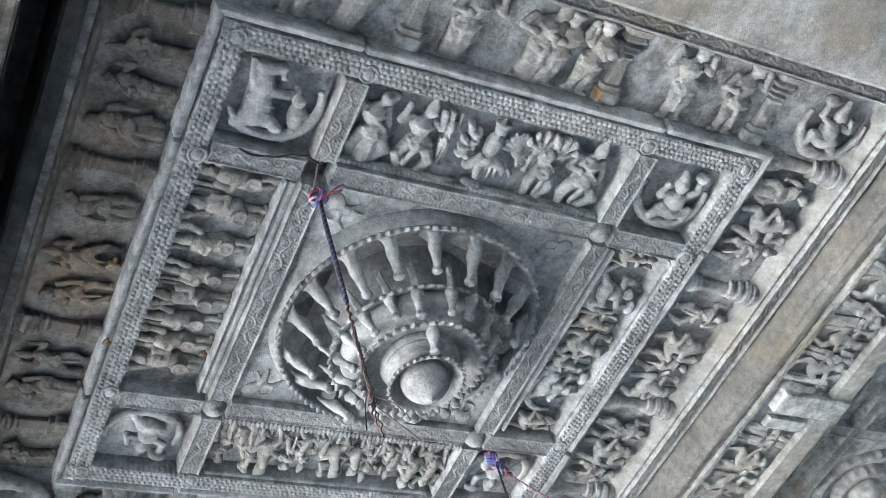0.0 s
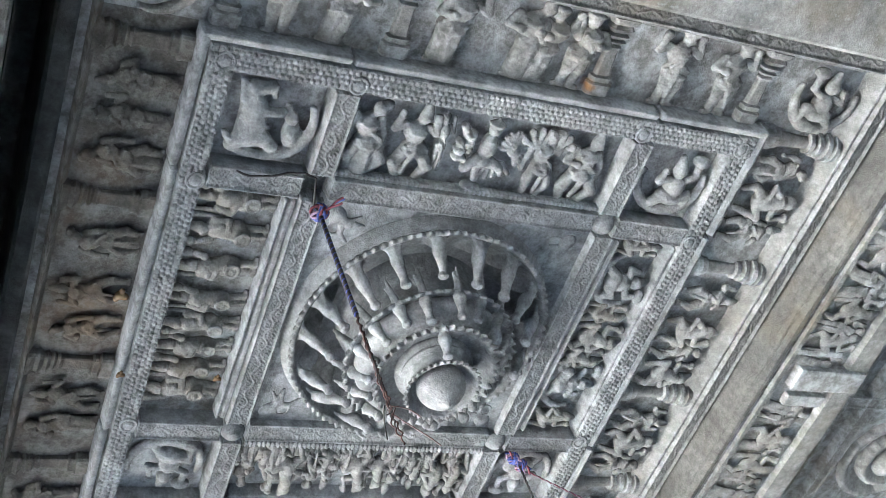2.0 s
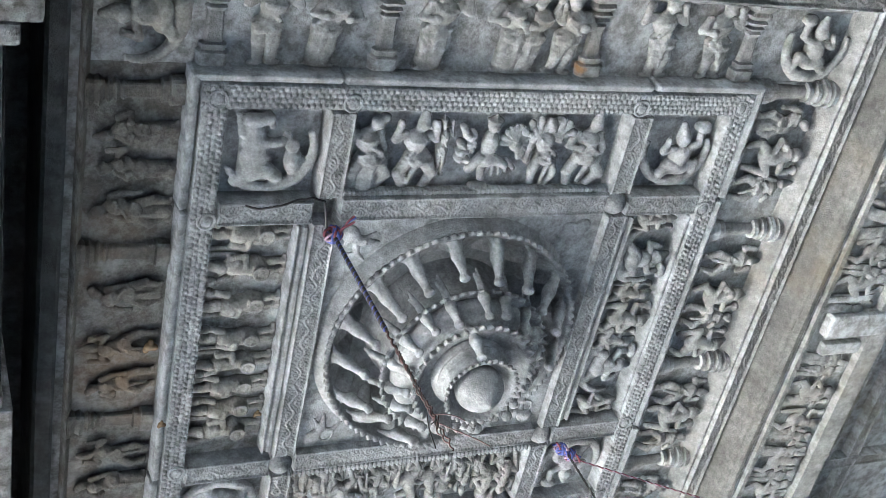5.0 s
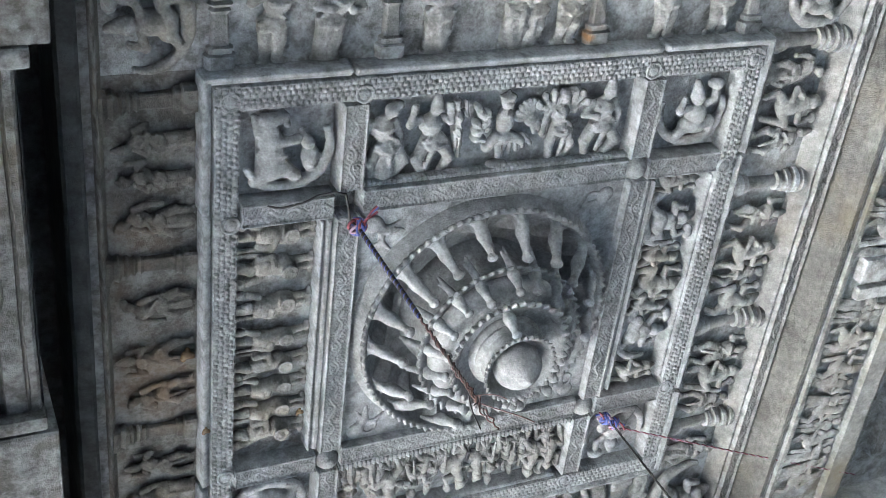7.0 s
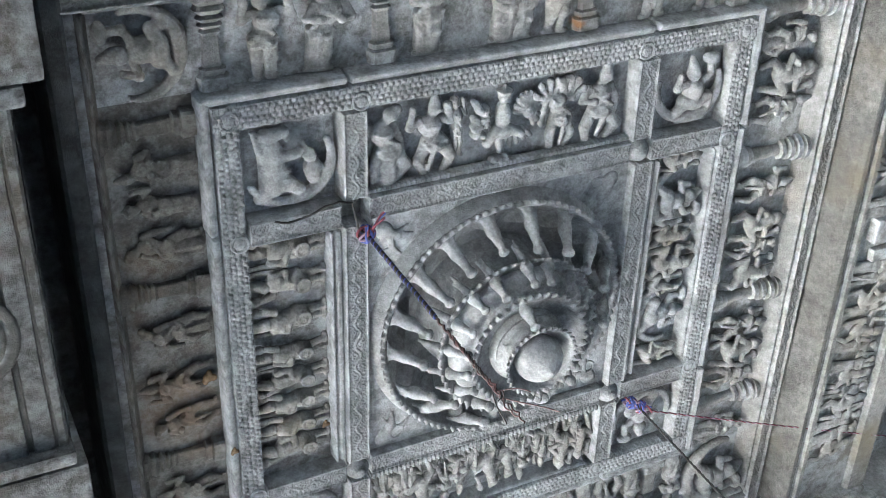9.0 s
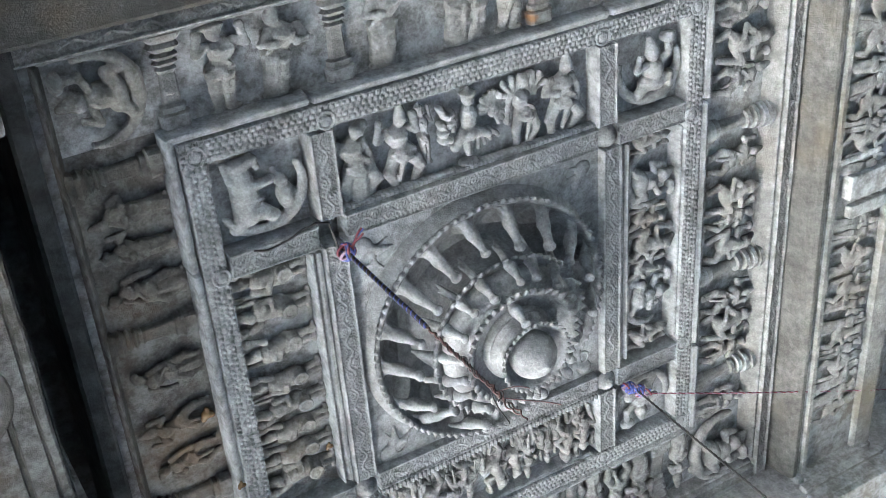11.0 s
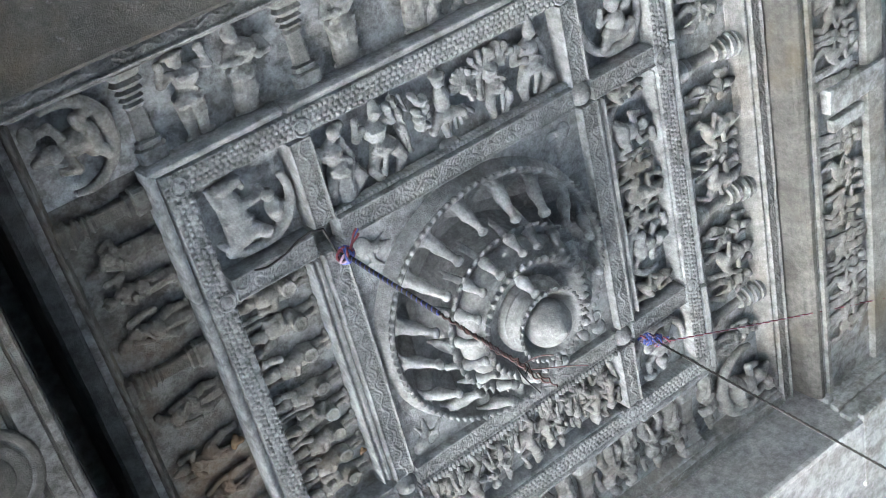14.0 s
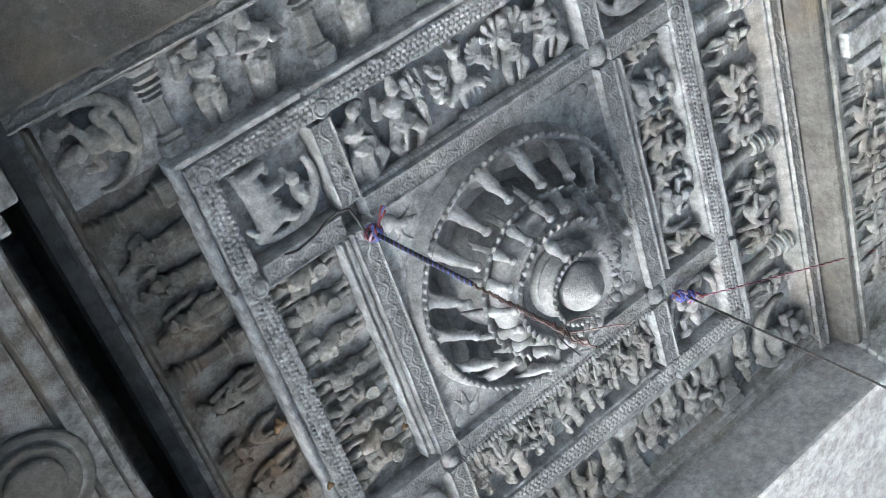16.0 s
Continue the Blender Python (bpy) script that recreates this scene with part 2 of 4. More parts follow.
# ---- the large structure ----
tagged(new("floor", solid("floor", -8, 4.6, -6.3, 5.2, -0.3, 0.0, FLOOR, 0)), "worn grey stone floor of the hall", "floor", kind="structure")
tagged(new("ground", solid("ground", -400, 400, -400, 400, -0.9, -0.6, GROUND, 0)), "pale sandy ground outside the hall", "ground", kind="structure")
# walls added out of view; their gaps set where daylight comes from
tagged(new("unseen_wall_east", solid("unseen_wall_east", 4.3, 4.6, -6, 4.9, 0, 5.0, BEAM, 0)), "unseen plain grey stone wall added to shape the light", "wall", kind="structure")
tagged(new("unseen_wall_north", solid("unseen_wall_north", -8, 4.6, -6.3, -6, 0, 5.2, BEAM, 0)), "unseen plain grey stone wall added to shape the light", "wall", kind="structure")
tagged(new("unseen_wall_west", solid("unseen_wall_west", -8, -7.7, -6, -2.6, 0, 5.0, BEAM, 0)), "unseen plain grey stone wall added to shape the light", "wall", kind="structure")
tagged(new("unseen_wall_south", solid("unseen_wall_south", -2.2, 4.6, 4.9, 5.2, 0, 5.0, BEAM, 0)), "unseen plain grey stone wall added to shape the light", "wall", kind="structure")

LIP = 0.95       # half size of the outer frame
BAND = {"north": 1.225, "west": 1.225, "east": 1.305, "south": 1.318}     # outer side of each figure band
EDGE = {"north": 1.295, "west": 1.295, "east": 1.375, "south": 1.386}     # outer side of each border
# the slab that the carving is cut from, and an unseen roof added above it
bm = bmesh.new()
for x0, x1, y0, y1, z in ((-1.31, 1.46, -1.40, -0.48, 0.052), (-1.31, 1.46, 0.48, 1.46, 0.052), (-1.31, -0.48, -0.48, 0.48, 0.052), (0.48, 1.46, -0.48, 0.48, 0.052), (-0.48, 0.48, -0.48, 0.48, 0.14)):
    for v in bmesh.ops.create_cube(bm, size=1)["verts"]:
        v.co = Vector(((x0 + x1) / 2 + v.co.x * (x1 - x0), (y0 + y1) / 2 + v.co.y * (y1 - y0), H + (z if v.co.z < 0 else 0.3)))
slab = bpy.data.meshes.new("ceiling")
bm.to_mesh(slab)
bm.free()
slab.materials.append(FRIEZE)
tagged(new("ceiling", slab), "carved grey stone ceiling slab", "ceiling", kind="structure")
tagged(new("roof", solid("roof", -8, 4.6, -6.3, 5.2, H + 0.62, H + 0.9, BEAM, 0)), "unseen stone roof slabs added to keep the sky out", "roof", kind="structure")


def step_profile(name, x0, x1, stops, along, material):
    """A beam whose cross-section steps: stops are (offset, z) pairs, drawn out along the other axis."""
    verts, faces = [], []
    n = len(stops)
    cuts = 60
    for k in range(cuts + 1):
        a = x0 + (x1 - x0) * k / cuts
        for o, z in stops:
            j = 0.0035 * noise.noise(Vector((a * 5, o * 9, z * 9)))
            verts.append((o + j, a, z + j) if along == "y" else (a, o + j, z + j))
    for k in range(cuts):
        for s in range(n - 1):
            faces.append((k * n + s, k * n + s + 1, (k + 1) * n + s + 1, (k + 1) * n + s))
    for k in (0, cuts):
        faces.append([k * n + s for s in range(n)])
    me = mesh_from(name, verts, faces, material, False)
    return me


# east beam: side face (its weaker light put into a darker colour), moulded edge, carved underside
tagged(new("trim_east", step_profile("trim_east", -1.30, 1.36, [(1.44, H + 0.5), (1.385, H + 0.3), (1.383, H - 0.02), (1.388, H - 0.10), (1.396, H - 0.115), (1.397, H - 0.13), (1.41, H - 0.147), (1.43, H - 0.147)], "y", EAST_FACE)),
       "grey-brown stained side of the stone beam, darkened as shade", "beam", kind="structure")
beam = step_profile("beam_east", -1.30, 1.36, [(1.445, H + 0.5), (1.43, H - 0.147), (1.432, H - 0.135), (1.455, H - 0.135), (1.458, H - 0.152), (1.478, H - 0.152), (1.484, H - 0.126), (1.762, H - 0.126),
                                             (1.768, H - 0.156), (1.86, H - 0.156), (1.866, H - 0.06), (1.93, H - 0.05), (1.935, H + 0.5)], "y", EAST_STONE)
tagged(new("beam_east", beam), "pale weathered stone beam with a moulded carved underside", "beam", kind="structure")
beam = step_profile("beam_south", -1.6, 3.2, [(1.395, H + 0.5), (1.389, H - 0.14), (1.385, H - 0.325), (1.397, H - 0.341), (1.74, H - 0.341), (1.76, H - 0.325), (2.09, H - 0.325), (2.09, H + 0.5)], "x", SOUTH_STONE)
tagged(new("beam_south", beam), "smooth grey stone beam with a pale worn edge", "beam", kind="structure")
tagged(new("trim_south", step_profile("trim_south", -1.6, 1.34, [(1.3835, H - 0.317), (1.3815, H - 0.325), (1.3835, H - 0.340), (1.397, H - 0.3445), (1.407, H - 0.343)], "x", LIME)), "pale lime-crusted worn edge of the beam", "trim", kind="structure")
# one north beam in two halves: shade is coloured into the western one
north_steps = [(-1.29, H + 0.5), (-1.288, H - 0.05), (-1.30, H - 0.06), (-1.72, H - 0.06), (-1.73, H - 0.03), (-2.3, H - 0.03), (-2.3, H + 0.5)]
tagged(new("beam_north", step_profile("beam_north", -3.2, -0.204, north_steps, "x", BROWN_SHADED_BEAM)), "plain brown-stained half of the north beam, darkened as shade", "beam", kind="structure")
tagged(new("beam_north_east", step_profile("beam_north_east", -0.2, 3.2, north_steps, "x", BEAM)), "plain pale grey lit half of the north beam", "beam", kind="structure")
WD = 0.40         # drop of the west beam
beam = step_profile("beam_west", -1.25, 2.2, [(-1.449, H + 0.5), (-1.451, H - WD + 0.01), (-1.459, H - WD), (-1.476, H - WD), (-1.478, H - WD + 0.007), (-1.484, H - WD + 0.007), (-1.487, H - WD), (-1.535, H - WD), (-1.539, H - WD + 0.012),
                                             (-1.55, H - WD + 0.012), (-1.554, H - WD), (-2.0, H - WD), (-2.0, H + 0.5)], "y", BROWN_SHADED_BEAM)
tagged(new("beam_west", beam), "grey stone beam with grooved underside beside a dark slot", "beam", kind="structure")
# slot back, thin side sheet and slab edge carry painted shade
tagged(new("slot_back", solid("slot_back", -1.50, -1.25, -1.3, 1.3, H + 0.3, H + 0.5, SHADED_EDGE, 0)), "rough stone above the slot, coloured dark as shade", "slot", kind="structure")
tagged(new("slot_shade", solid("slot_shade", -1.447, -1.443, -1.2, 2.2, H - WD + 0.03, H + 0.48, SHADED_EDGE, 0)), "dark shade sheet on the slot side of the west beam", "slot", kind="structure")
slab_edge = step_profile("slab_edge", -1.30, 1.28, [(-1.26, H + 0.005), (-1.262, H - 0.02), (-1.272, H - 0.026), (-1.312, H - 0.02), (-1.322, H - 0.005), (-1.322, H + 0.3), (-1.26, H + 0.3)], "y", SHADED_EDGE)
tagged(new("slab_edge", slab_edge), "worn edge of the carved ceiling slab, coloured dark as shade", "slab edge", kind="structure")
# added out of view: cuts the low west light off the west beam and frieze
tagged(new("shade_beam", solid("shade_beam", -2.5, -2.03, -6, 4.9, H - 0.84, H + 0.62, BROWN_SHADED_BEAM, 0.01)), "unseen heavy stone beam added to shade the west side", "beam", kind="structure")
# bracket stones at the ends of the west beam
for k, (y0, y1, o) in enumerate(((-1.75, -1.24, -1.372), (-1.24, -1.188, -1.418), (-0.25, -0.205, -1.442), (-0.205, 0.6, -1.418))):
    tagged(new("bracket_stone", solid("bracket_stone", -2.0, o, y0, y1, H - WD - 0.025 - 0.004 * k, H + 0.5, BROWN_SHADED_BEAM, 0.012)), "brownish grey stone bracket block on the west beam", "bracket stone", "bracket stones")


# ---- carved strips ----
def vine(u, v, period, width):
    """A running scroll: curls on either side of a wavy stem, with small leaves between."""
    stem = width * 0.16 * np.sin(2 * np.pi * u / period)
    h = 0.7 * np.exp(-((v - stem) / (width * 0.06)) ** 2)
    half = period / 2
    k = np.round((u - period / 4) / half)
    cu, sign = k * half + period / 4, np.where(k % 2 == 0, -1, 1)
    cv = sign * width * 0.17
    odd = 0.12 * np.sin(k * 7.3)
    r = np.hypot(u - cu, v - cv) * (1 + odd)
    ang = np.arctan2(v - cv, u - cu) * sign
    curl = 0.5 + 0.5 * np.cos(2 * np.pi * r / (width * 0.15) - 2 * ang + k)
    leaves = np.clip(np.sin(u * 2 * np.pi / (period * 0.17) + 2 * np.sin(v * 150 + k)) * np.sin(v * 2 * np.pi / (width * 0.24)), 0, 1)
    return np.maximum(np.maximum(h, curl * np.clip(1.2 - r / (width * 0.33), 0, 1)), 0.7 * leaves)


def worn(u, v, seed=0.0):
    return 0.5 * np.sin(u * 37 + seed) * np.sin(v * 53 + 1.7 * seed) + 0.5 * np.sin(u * 91 + 2 * seed + 3 * np.sin(v * 40)) * np.sin(v * 120 + seed)


def scroll_relief(width, period, depth=0.005, edge=0.005):
    def h(u, v):
        rim = np.clip((width / 2 - np.abs(v)) / edge, 0, 1)
        fillet = np.where(np.abs(v) > width / 2 - 0.011, 1.0, 0.0)
        return rim ** 0.5 * (0.013 + np.maximum(depth * vine(u, v, period, width - 0.02), depth * 1.0 * fillet) + 0.0008 * worn(u, v, period * 100))
    return h


def scale_relief(width, pitch, depth=0.007):
    """Rows of small pointed bosses."""
    def h(u, v):
        rim = np.clip((width / 2 - np.abs(v)) / 0.004, 0, 1)
        row = np.floor(v / (pitch * 0.86))
        uu = u / pitch + 0.5 * (row % 2)
        cu, cv = uu - np.floor(uu) - 0.5, v / (pitch * 0.86) - row - 0.5
        seedy = np.sin((np.floor(uu) * 12.9 + row * 78.2)) * 0.5
        cu, cv = cu + 0.16 * np.sin(np.floor(uu) * 5.7 + row * 2.1), cv + 0.14 * np.sin(np.floor(uu) * 9.1 - row * 4.3)
        boss = np.clip(1 - np.hypot(cu * 1.3, cv * 1.2) * (1.55 + 0.7 * seedy), 0, 1) ** 0.6 * (0.85 + 0.5 * seedy)
        return rim ** 0.5 * (0.014 + depth * boss + 0.0008 * worn(u, v, 3))
    return h


def lip_relief(width):
    """Plain worn fillet with a hollow on its inner half."""
    def h(u, v):
        t = v / width + 0.5
        return (0.010 + 0.006 * np.clip((t - 0.35) * 8, 0, 1)) * np.clip((width / 2 - np.abs(v)) / 0.003, 0, 1) ** 0.5 + 0.0012 * worn(u, v, 7)
    return h


# outer frame
frame_thing = thing("coffer_surround", "grey stone surround carved with rows of small bosses", "surround")
scales = sheet("boss_strip", 2 * LIP - 0.06, 0.076, scale_relief(0.076, 0.0185, 0.008), 0.0025, STONE)
lips = [sheet("lip", n, 0.034, lip_relief(0.034), 0.005, STONE) for n in (0.425, 1.03, 0.425)]
for side in SIDES:
    part("boss_strip", scales, frame_thing, onto(side, 0, 0.879, 0 if side in ("north", "south") else -0.0015))
    for seg, u, off in zip(lips, (-0.735, 0, 0.735), (0.002, -0.002, 0.003)):
        part("lip", seg, frame_thing, onto(side, u, LIP - 0.017 + off, off * 0.7))
# inner frame and its crossings
grid = thing("coffer_grid", "grey stone bars carved with running scrolls", "grid")
long_bar = sheet("scroll_bar", 0.93, 0.083, scroll_relief(0.083, 0.085, 0.0075), 0.003, STONE)
short_bar = sheet("scroll_bar", 0.285, 0.083, scroll_relief(0.083, 0.085, 0.0075), 0.003, STONE)
fillet = sheet("moulding", 0.9, 0.04, lambda u, v: (0.004 - 0.012 * np.exp(-((v - 0.004) / 0.004) ** 2) + 0.004 * (v > 0.008)) * np.clip((0.02 - np.abs(v)) / 0.003, 0, 1) ** 0.5 + 0.0008 * worn(u, v), 0.003, STONE)
BAR = {"north": 0.512, "east": 0.526, "south": 0.497, "west": 0.506}
for side in SIDES:
    part("scroll_bar", long_bar, grid, onto(side, 0, BAR[side]))
    for s in (-1, 1):
        part("scroll_bar", short_bar, grid, onto(side, s * 0.505, 0.693) @ Matrix.Rotation(radians(90), 4, "Z"))
part("moulding", fillet, grid, onto("west", 0, 0.568))
part("moulding", fillet, grid, onto("east", 0, 0.586))
dentils = sheet("dentil_strip", 0.93, 0.024, lambda u, v: (0.004 + 0.009 * (np.sin(u * 2 * np.pi / 0.0165) > -0.2)) * np.clip((0.012 - np.abs(v)) / 0.003, 0, 1) ** 0.5, 0.003, STONE)
part("dentil_strip", dentils, grid, onto("south", 0, 0.561))
part("dentil_strip", dentils, grid, onto("north", 0, 0.561) @ Matrix.Diagonal((1, 0.6, 0.5, 1)))
knob = lathe("knob", [(0.001, 0.038), (0.012, 0.036), (0.019, 0.03), (0.02, 0.026), (0.026, 0.023), (0.034, 0.016), (0.042, 0.0)], 18, STONE)
for side in ("north", "east", "south"):
    part("knob", knob, grid, onto(side, 0.508, 0.508))
rosette = lathe("rosette", [(0.031, 0.006), (0.03, 0.018), (0.026, 0.022), (0.022, 0.017), (0.019, 0.016), (0.016, 0.021), (0.008, 0.023), (0.001, 0.023)], 24, STONE)
for side in SIDES:
    part("rosette", rosette, frame_thing, onto(side, 0.872, 0.872))
    for u in (-0.485, 0.485):
        part("rosette", rosette, frame_thing, onto(side, u, 0.866))
bevel = sheet("bevel", 0.9, 0.034, lambda u, v: -0.05 + (v + 0.017) * 2.0 + 0.0008 * worn(u, v, 5), 0.006, STONE)
for side in ("east", "south", "north"):
    part("bevel", bevel, frame_thing, onto(side, 0, 0.829))
# border outside the figure band
border = thing("coffer_border", "grey stone border carved with a running scroll", "border")
strip_ew = sheet("scroll_strip", EDGE["north"] + EDGE["south"], 0.068, scroll_relief(0.068, 0.095, 0.011), 0.0035, FRIEZE)
strip_ns = sheet("scroll_strip", EDGE["west"] + BAND["east"], 0.068, scroll_relief(0.068, 0.095, 0.011), 0.0035, FRIEZE)
part("scroll_strip", strip_ew, border, onto("east", (EDGE["south"] - EDGE["north"]) / 2, EDGE["east"] - 0.034))
part("scroll_strip", strip_ns, border, onto("north", (BAND["east"] - EDGE["west"]) / 2, EDGE["north"] - 0.034))
part("scroll_strip", strip_ns, border, onto("south", (EDGE["west"] - BAND["east"]) / 2, EDGE["south"] - 0.034))

# ---- the lotus pendant in the middle ----
pendant = thing("lotus_pendant", "hanging grey stone lotus with toothed rings and struts", "pendant", m=Matrix.Translation((0.006, 0.004, H)) @ Matrix.Diagonal((1, 1, 1.15, 1)))
verts, faces, n = [], [], 128
for k in range(n):
    a = 2 * math.pi * k / n
    c, t = math.cos(a), math.sin(a)
    q = 0.485 / max(abs(c), abs(t))
    verts += [(0.462 * c, 0.462 * t, 0.10), (0.462 * c, 0.462 * t, 0.012), (max(q, 0.47) * c, max(q, 0.47) * t, 0.012)]
for k in range(n):
    j = (k + 1) % n
    faces += [(3 * k, 3 * j, 3 * j + 1, 3 * k + 1), (3 * k + 1, 3 * j + 1, 3 * j + 2, 3 * k + 2)]
part("spandrel_plate", mesh_from("spandrel_plate", verts, faces, STONE, False), pendant)
leaf = skin("corner_leaf", [("c", (0.0, 0.0, 0), (0.05, 0.03, 0.0), 0.012, 0.016), ("c", (0.05, 0.03, 0), (0.10, 0.035, 0), 0.016, 0.006), ("c", (0.02, 0.0, 0), (0.03, 0.07, 0), 0.012, 0.01), ("c", (0.03, 0.07, 0), (0.06, 0.10, 0), 0.01, 0.006),
                            ("e", (0.0, 0.0, 0), (0.03, 0.03, 0.015)), ("c", (0.05, 0.02, 0.004), (0.085, 0.0, 0), 0.008, 0.005), ("a", (0.01, 0.05), 0.025, 0, 4.5, 0.006, 0.004, 0.004)], (-0.04, -0.04, -0.02), (0.13, 0.13, 0.03), 0.004, 0.008, STONE, 0.0006, 4)
for k in range(4):
    part("corner_leaf", leaf, pendant, Matrix.Rotation(math.pi / 2 * k, 4, "Z") @ Matrix.Translation((0.415, 0.415, 0.012)) @ Matrix.Rotation(radians(180), 4, "Z") @ Matrix.Diagonal((1.0, 1.0, -0.7, 1)))


def teeth(count, rings, dr, dz):
    def w(i, a):
        if i not in rings:
            return 0, 0
        t = abs((a * count / (2 * math.pi)) % 1 - 0.5) * 2
        jitter = 0.8 + 0.4 * noise.noise(Vector((math.cos(a) * 9, math.sin(a) * 9, i)))
        return dr * t * jitter, -dz * t * jitter
    return w


rim_teeth = teeth(92, (5, 6, 7), 0.013, 0.007)


DISH = [(0.426 - 0.176 * k / 19, -0.034 + 0.105 * (1 - (1 - k / 19) ** 2.2)) for k in range(20)]


def vaults(i, a):
    """Rim teeth, and between hollow petals a fin towards each strut."""
    if i < 9:
        return rim_teeth(i, a)
    t = ((a - 0.1) * 17 / (2 * math.pi) + 0.5) % 1 - 0.5
    s = (i - 9) / 19
    vein = 0.003 * math.exp(-((abs(t) - 0.25) / 0.03) ** 2)
    return 0, -(0.062 * math.exp(-(t / 0.12) ** 2) + vein) * math.sin(math.pi * min(1, s * 1.5)) if s < 0.67 else 0


R1, R2, R3 = 0.445, 0.205, 0.122
outer_ring = lathe("outer_ring", [(0.475, 0.03), (0.466, 0.010), (0.450, -0.004), (0.437, -0.022), (0.432, -0.03), (R1 - 0.006, -0.032), (R1 - 0.002, -0.043), (R1 - 0.010, -0.049), (R1 - 0.018, -0.042), *DISH],
                   680, STONE, vaults)
part("outer_ring", outer_ring, pendant)
drum = lathe("drum", [(0.27, 0.09), (0.25, 0.03), (0.243, -0.02), (0.245, -0.06), (0.25, -0.09), (0.246, -0.108), (0.252, -0.116), (0.254, -0.128), (0.248, -0.144), (0.232, -0.156), (0.205, -0.162), (0.186, -0.165), (0.183, -0.176), (0.19, -0.184),
                     (R2 - 0.008, -0.19), (R2 - 0.003, -0.199), (R2 - 0.010, -0.205), (R2 - 0.02, -0.196), (0.175, -0.172), (0.15, -0.164), (0.115, -0.162)],
             420, STONE, teeth(42, (14, 15, 16), 0.022, 0.010))
part("drum", drum, pendant)
part("upper_ring", lathe("upper_ring", [(0.235, -0.085), (0.255, -0.092), (0.272, -0.106), (0.284, -0.121), (0.286, -0.129), (0.276, -0.131), (0.262, -0.118), (0.24, -0.112)], 420, STONE, teeth(56, (3, 4, 5), 0.016, 0.011)), pendant)
neck = lathe("neck", [(0.13, -0.16), (0.132, -0.178), (0.118, -0.184), (0.122, -0.19), (0.123, -0.198), (0.108, -0.204), (0.11, -0.21), (0.105, -0.218), (0.103, -0.23), (0.112, -0.244), (R3 - 0.004, -0.254), (R3, -0.26), (R3 - 0.006, -0.265), (R3 - 0.012, -0.258), (0.098, -0.236), (0.088, -0.222), (0.06, -0.22)],
             324, STONE, teeth(36, (10, 11, 12), 0.013, 0.005))
part("neck", neck, pendant)
bud = lathe("bud", [(0.066, -0.205), (0.076, -0.222), (0.081, -0.24), (0.0795, -0.256), (0.072, -0.273), (0.058, -0.289), (0.041, -0.302), (0.024, -0.312), (0.011, -0.318), (0.004, -0.323), (0.0005, -0.325)], 64, STONE)
part("bud", bud, pendant)


def strut(name, a, b, seed):
    """A carved strut: flared foot, pinched waist, swelling body and bulb."""
    a, b = Vector(a), Vector(b)
    L = (b - a).length
    bodies = [("c", (0, 0, -0.03), (0, 0, L * 0.22), 0.005, 0.012), ("c", (0.012, 0, -0.012), (0, 0, L * 0.2), 0.006, 0.009),
              ("c", (0, 0, L * 0.2), (0, 0, L * 0.5), 0.0105, 0.0205), ("c", (0, 0, L * 0.5), (0, 0, L * 0.84), 0.0205, 0.0115), ("e", (0, 0, L * 0.95), (0.0165, 0.0165, 0.012))]
    return skin(name, bodies, (-0.07, -0.03, -0.03), (0.07, 0.03, L + 0.025), 0.0033, 0.005, STONE, 0.0014, seed)


def on_axis(a, b, turn):
    a, b = Vector(a), Vector(b)
    q = (b - a).to_track_quat("Z", "Y").to_matrix().to_4x4()
    return Matrix.Rotation(turn, 4, "Z") @ Matrix.Translation(a) @ q


def leg(name, a, b, seed):
    """A thick tapering strut that grows out of the rim and ends in a bulb."""
    L = (Vector(b) - Vector(a)).length
    bodies = [("c", (0, 0, -0.012), (0, 0.004, L * 0.45), 0.013, 0.022), ("c", (0, 0.004, L * 0.4), (0, -0.003, L * 0.86), 0.0215, 0.012), ("e", (0, -0.003, L * 0.95), (0.018, 0.018, 0.014)),
              ("c", (-0.056, 0, -0.006), (-0.022, 0, 0.012), 0.006, 0.008), ("c", (-0.022, 0, 0.012), (0, 0, L * 0.45), 0.008, 0.015), ("c", (0.05, 0, -0.008), (0.018, 0, 0.014), 0.006, 0.008), ("c", (0.018, 0, 0.014), (0, 0, L * 0.45), 0.008, 0.015)]
    return skin(name, bodies, (-0.085, -0.038, -0.06), (0.085, 0.038, L + 0.025), 0.0033, 0.006, STONE, 0.0016, seed)


rng = random.Random(5)
tiers = (("outer", 17, (0.418, 0, -0.022), (0.318, 0, -0.128), 0.1), ("middle", 17, (0.300, 0, -0.082), (0.224, 0, -0.187), 0.285))
for tier, count, a, b, start in tiers:
    shapes = [(leg if tier == "outer" else strut)("strut", a, b, s) for s in range(3)]
    for k in range(count):
        if rng.random() < 0.04:
            continue
        turn = start + 2 * math.pi * k / count + rng.uniform(-0.04, 0.04)
        part("strut", shapes[k % 3], pendant, on_axis(a, b, turn) @ Matrix.Rotation(rng.uniform(-0.15, 0.15), 4, "X") @ Matrix.Diagonal((1, 1, rng.uniform(0.9, 1.05), 1)))
a, b = (0.188, 0, -0.152), (0.124, 0, -0.25)
part("strut", strut("strut", a, b, 9), pendant, on_axis(a, b, radians(-100)))

# ---- carved figures, each one plain weathered mesh; x along, y upwards, z out of the ground, about one unit high ----
G = -0.12        # how deep the bodies reach into the ground


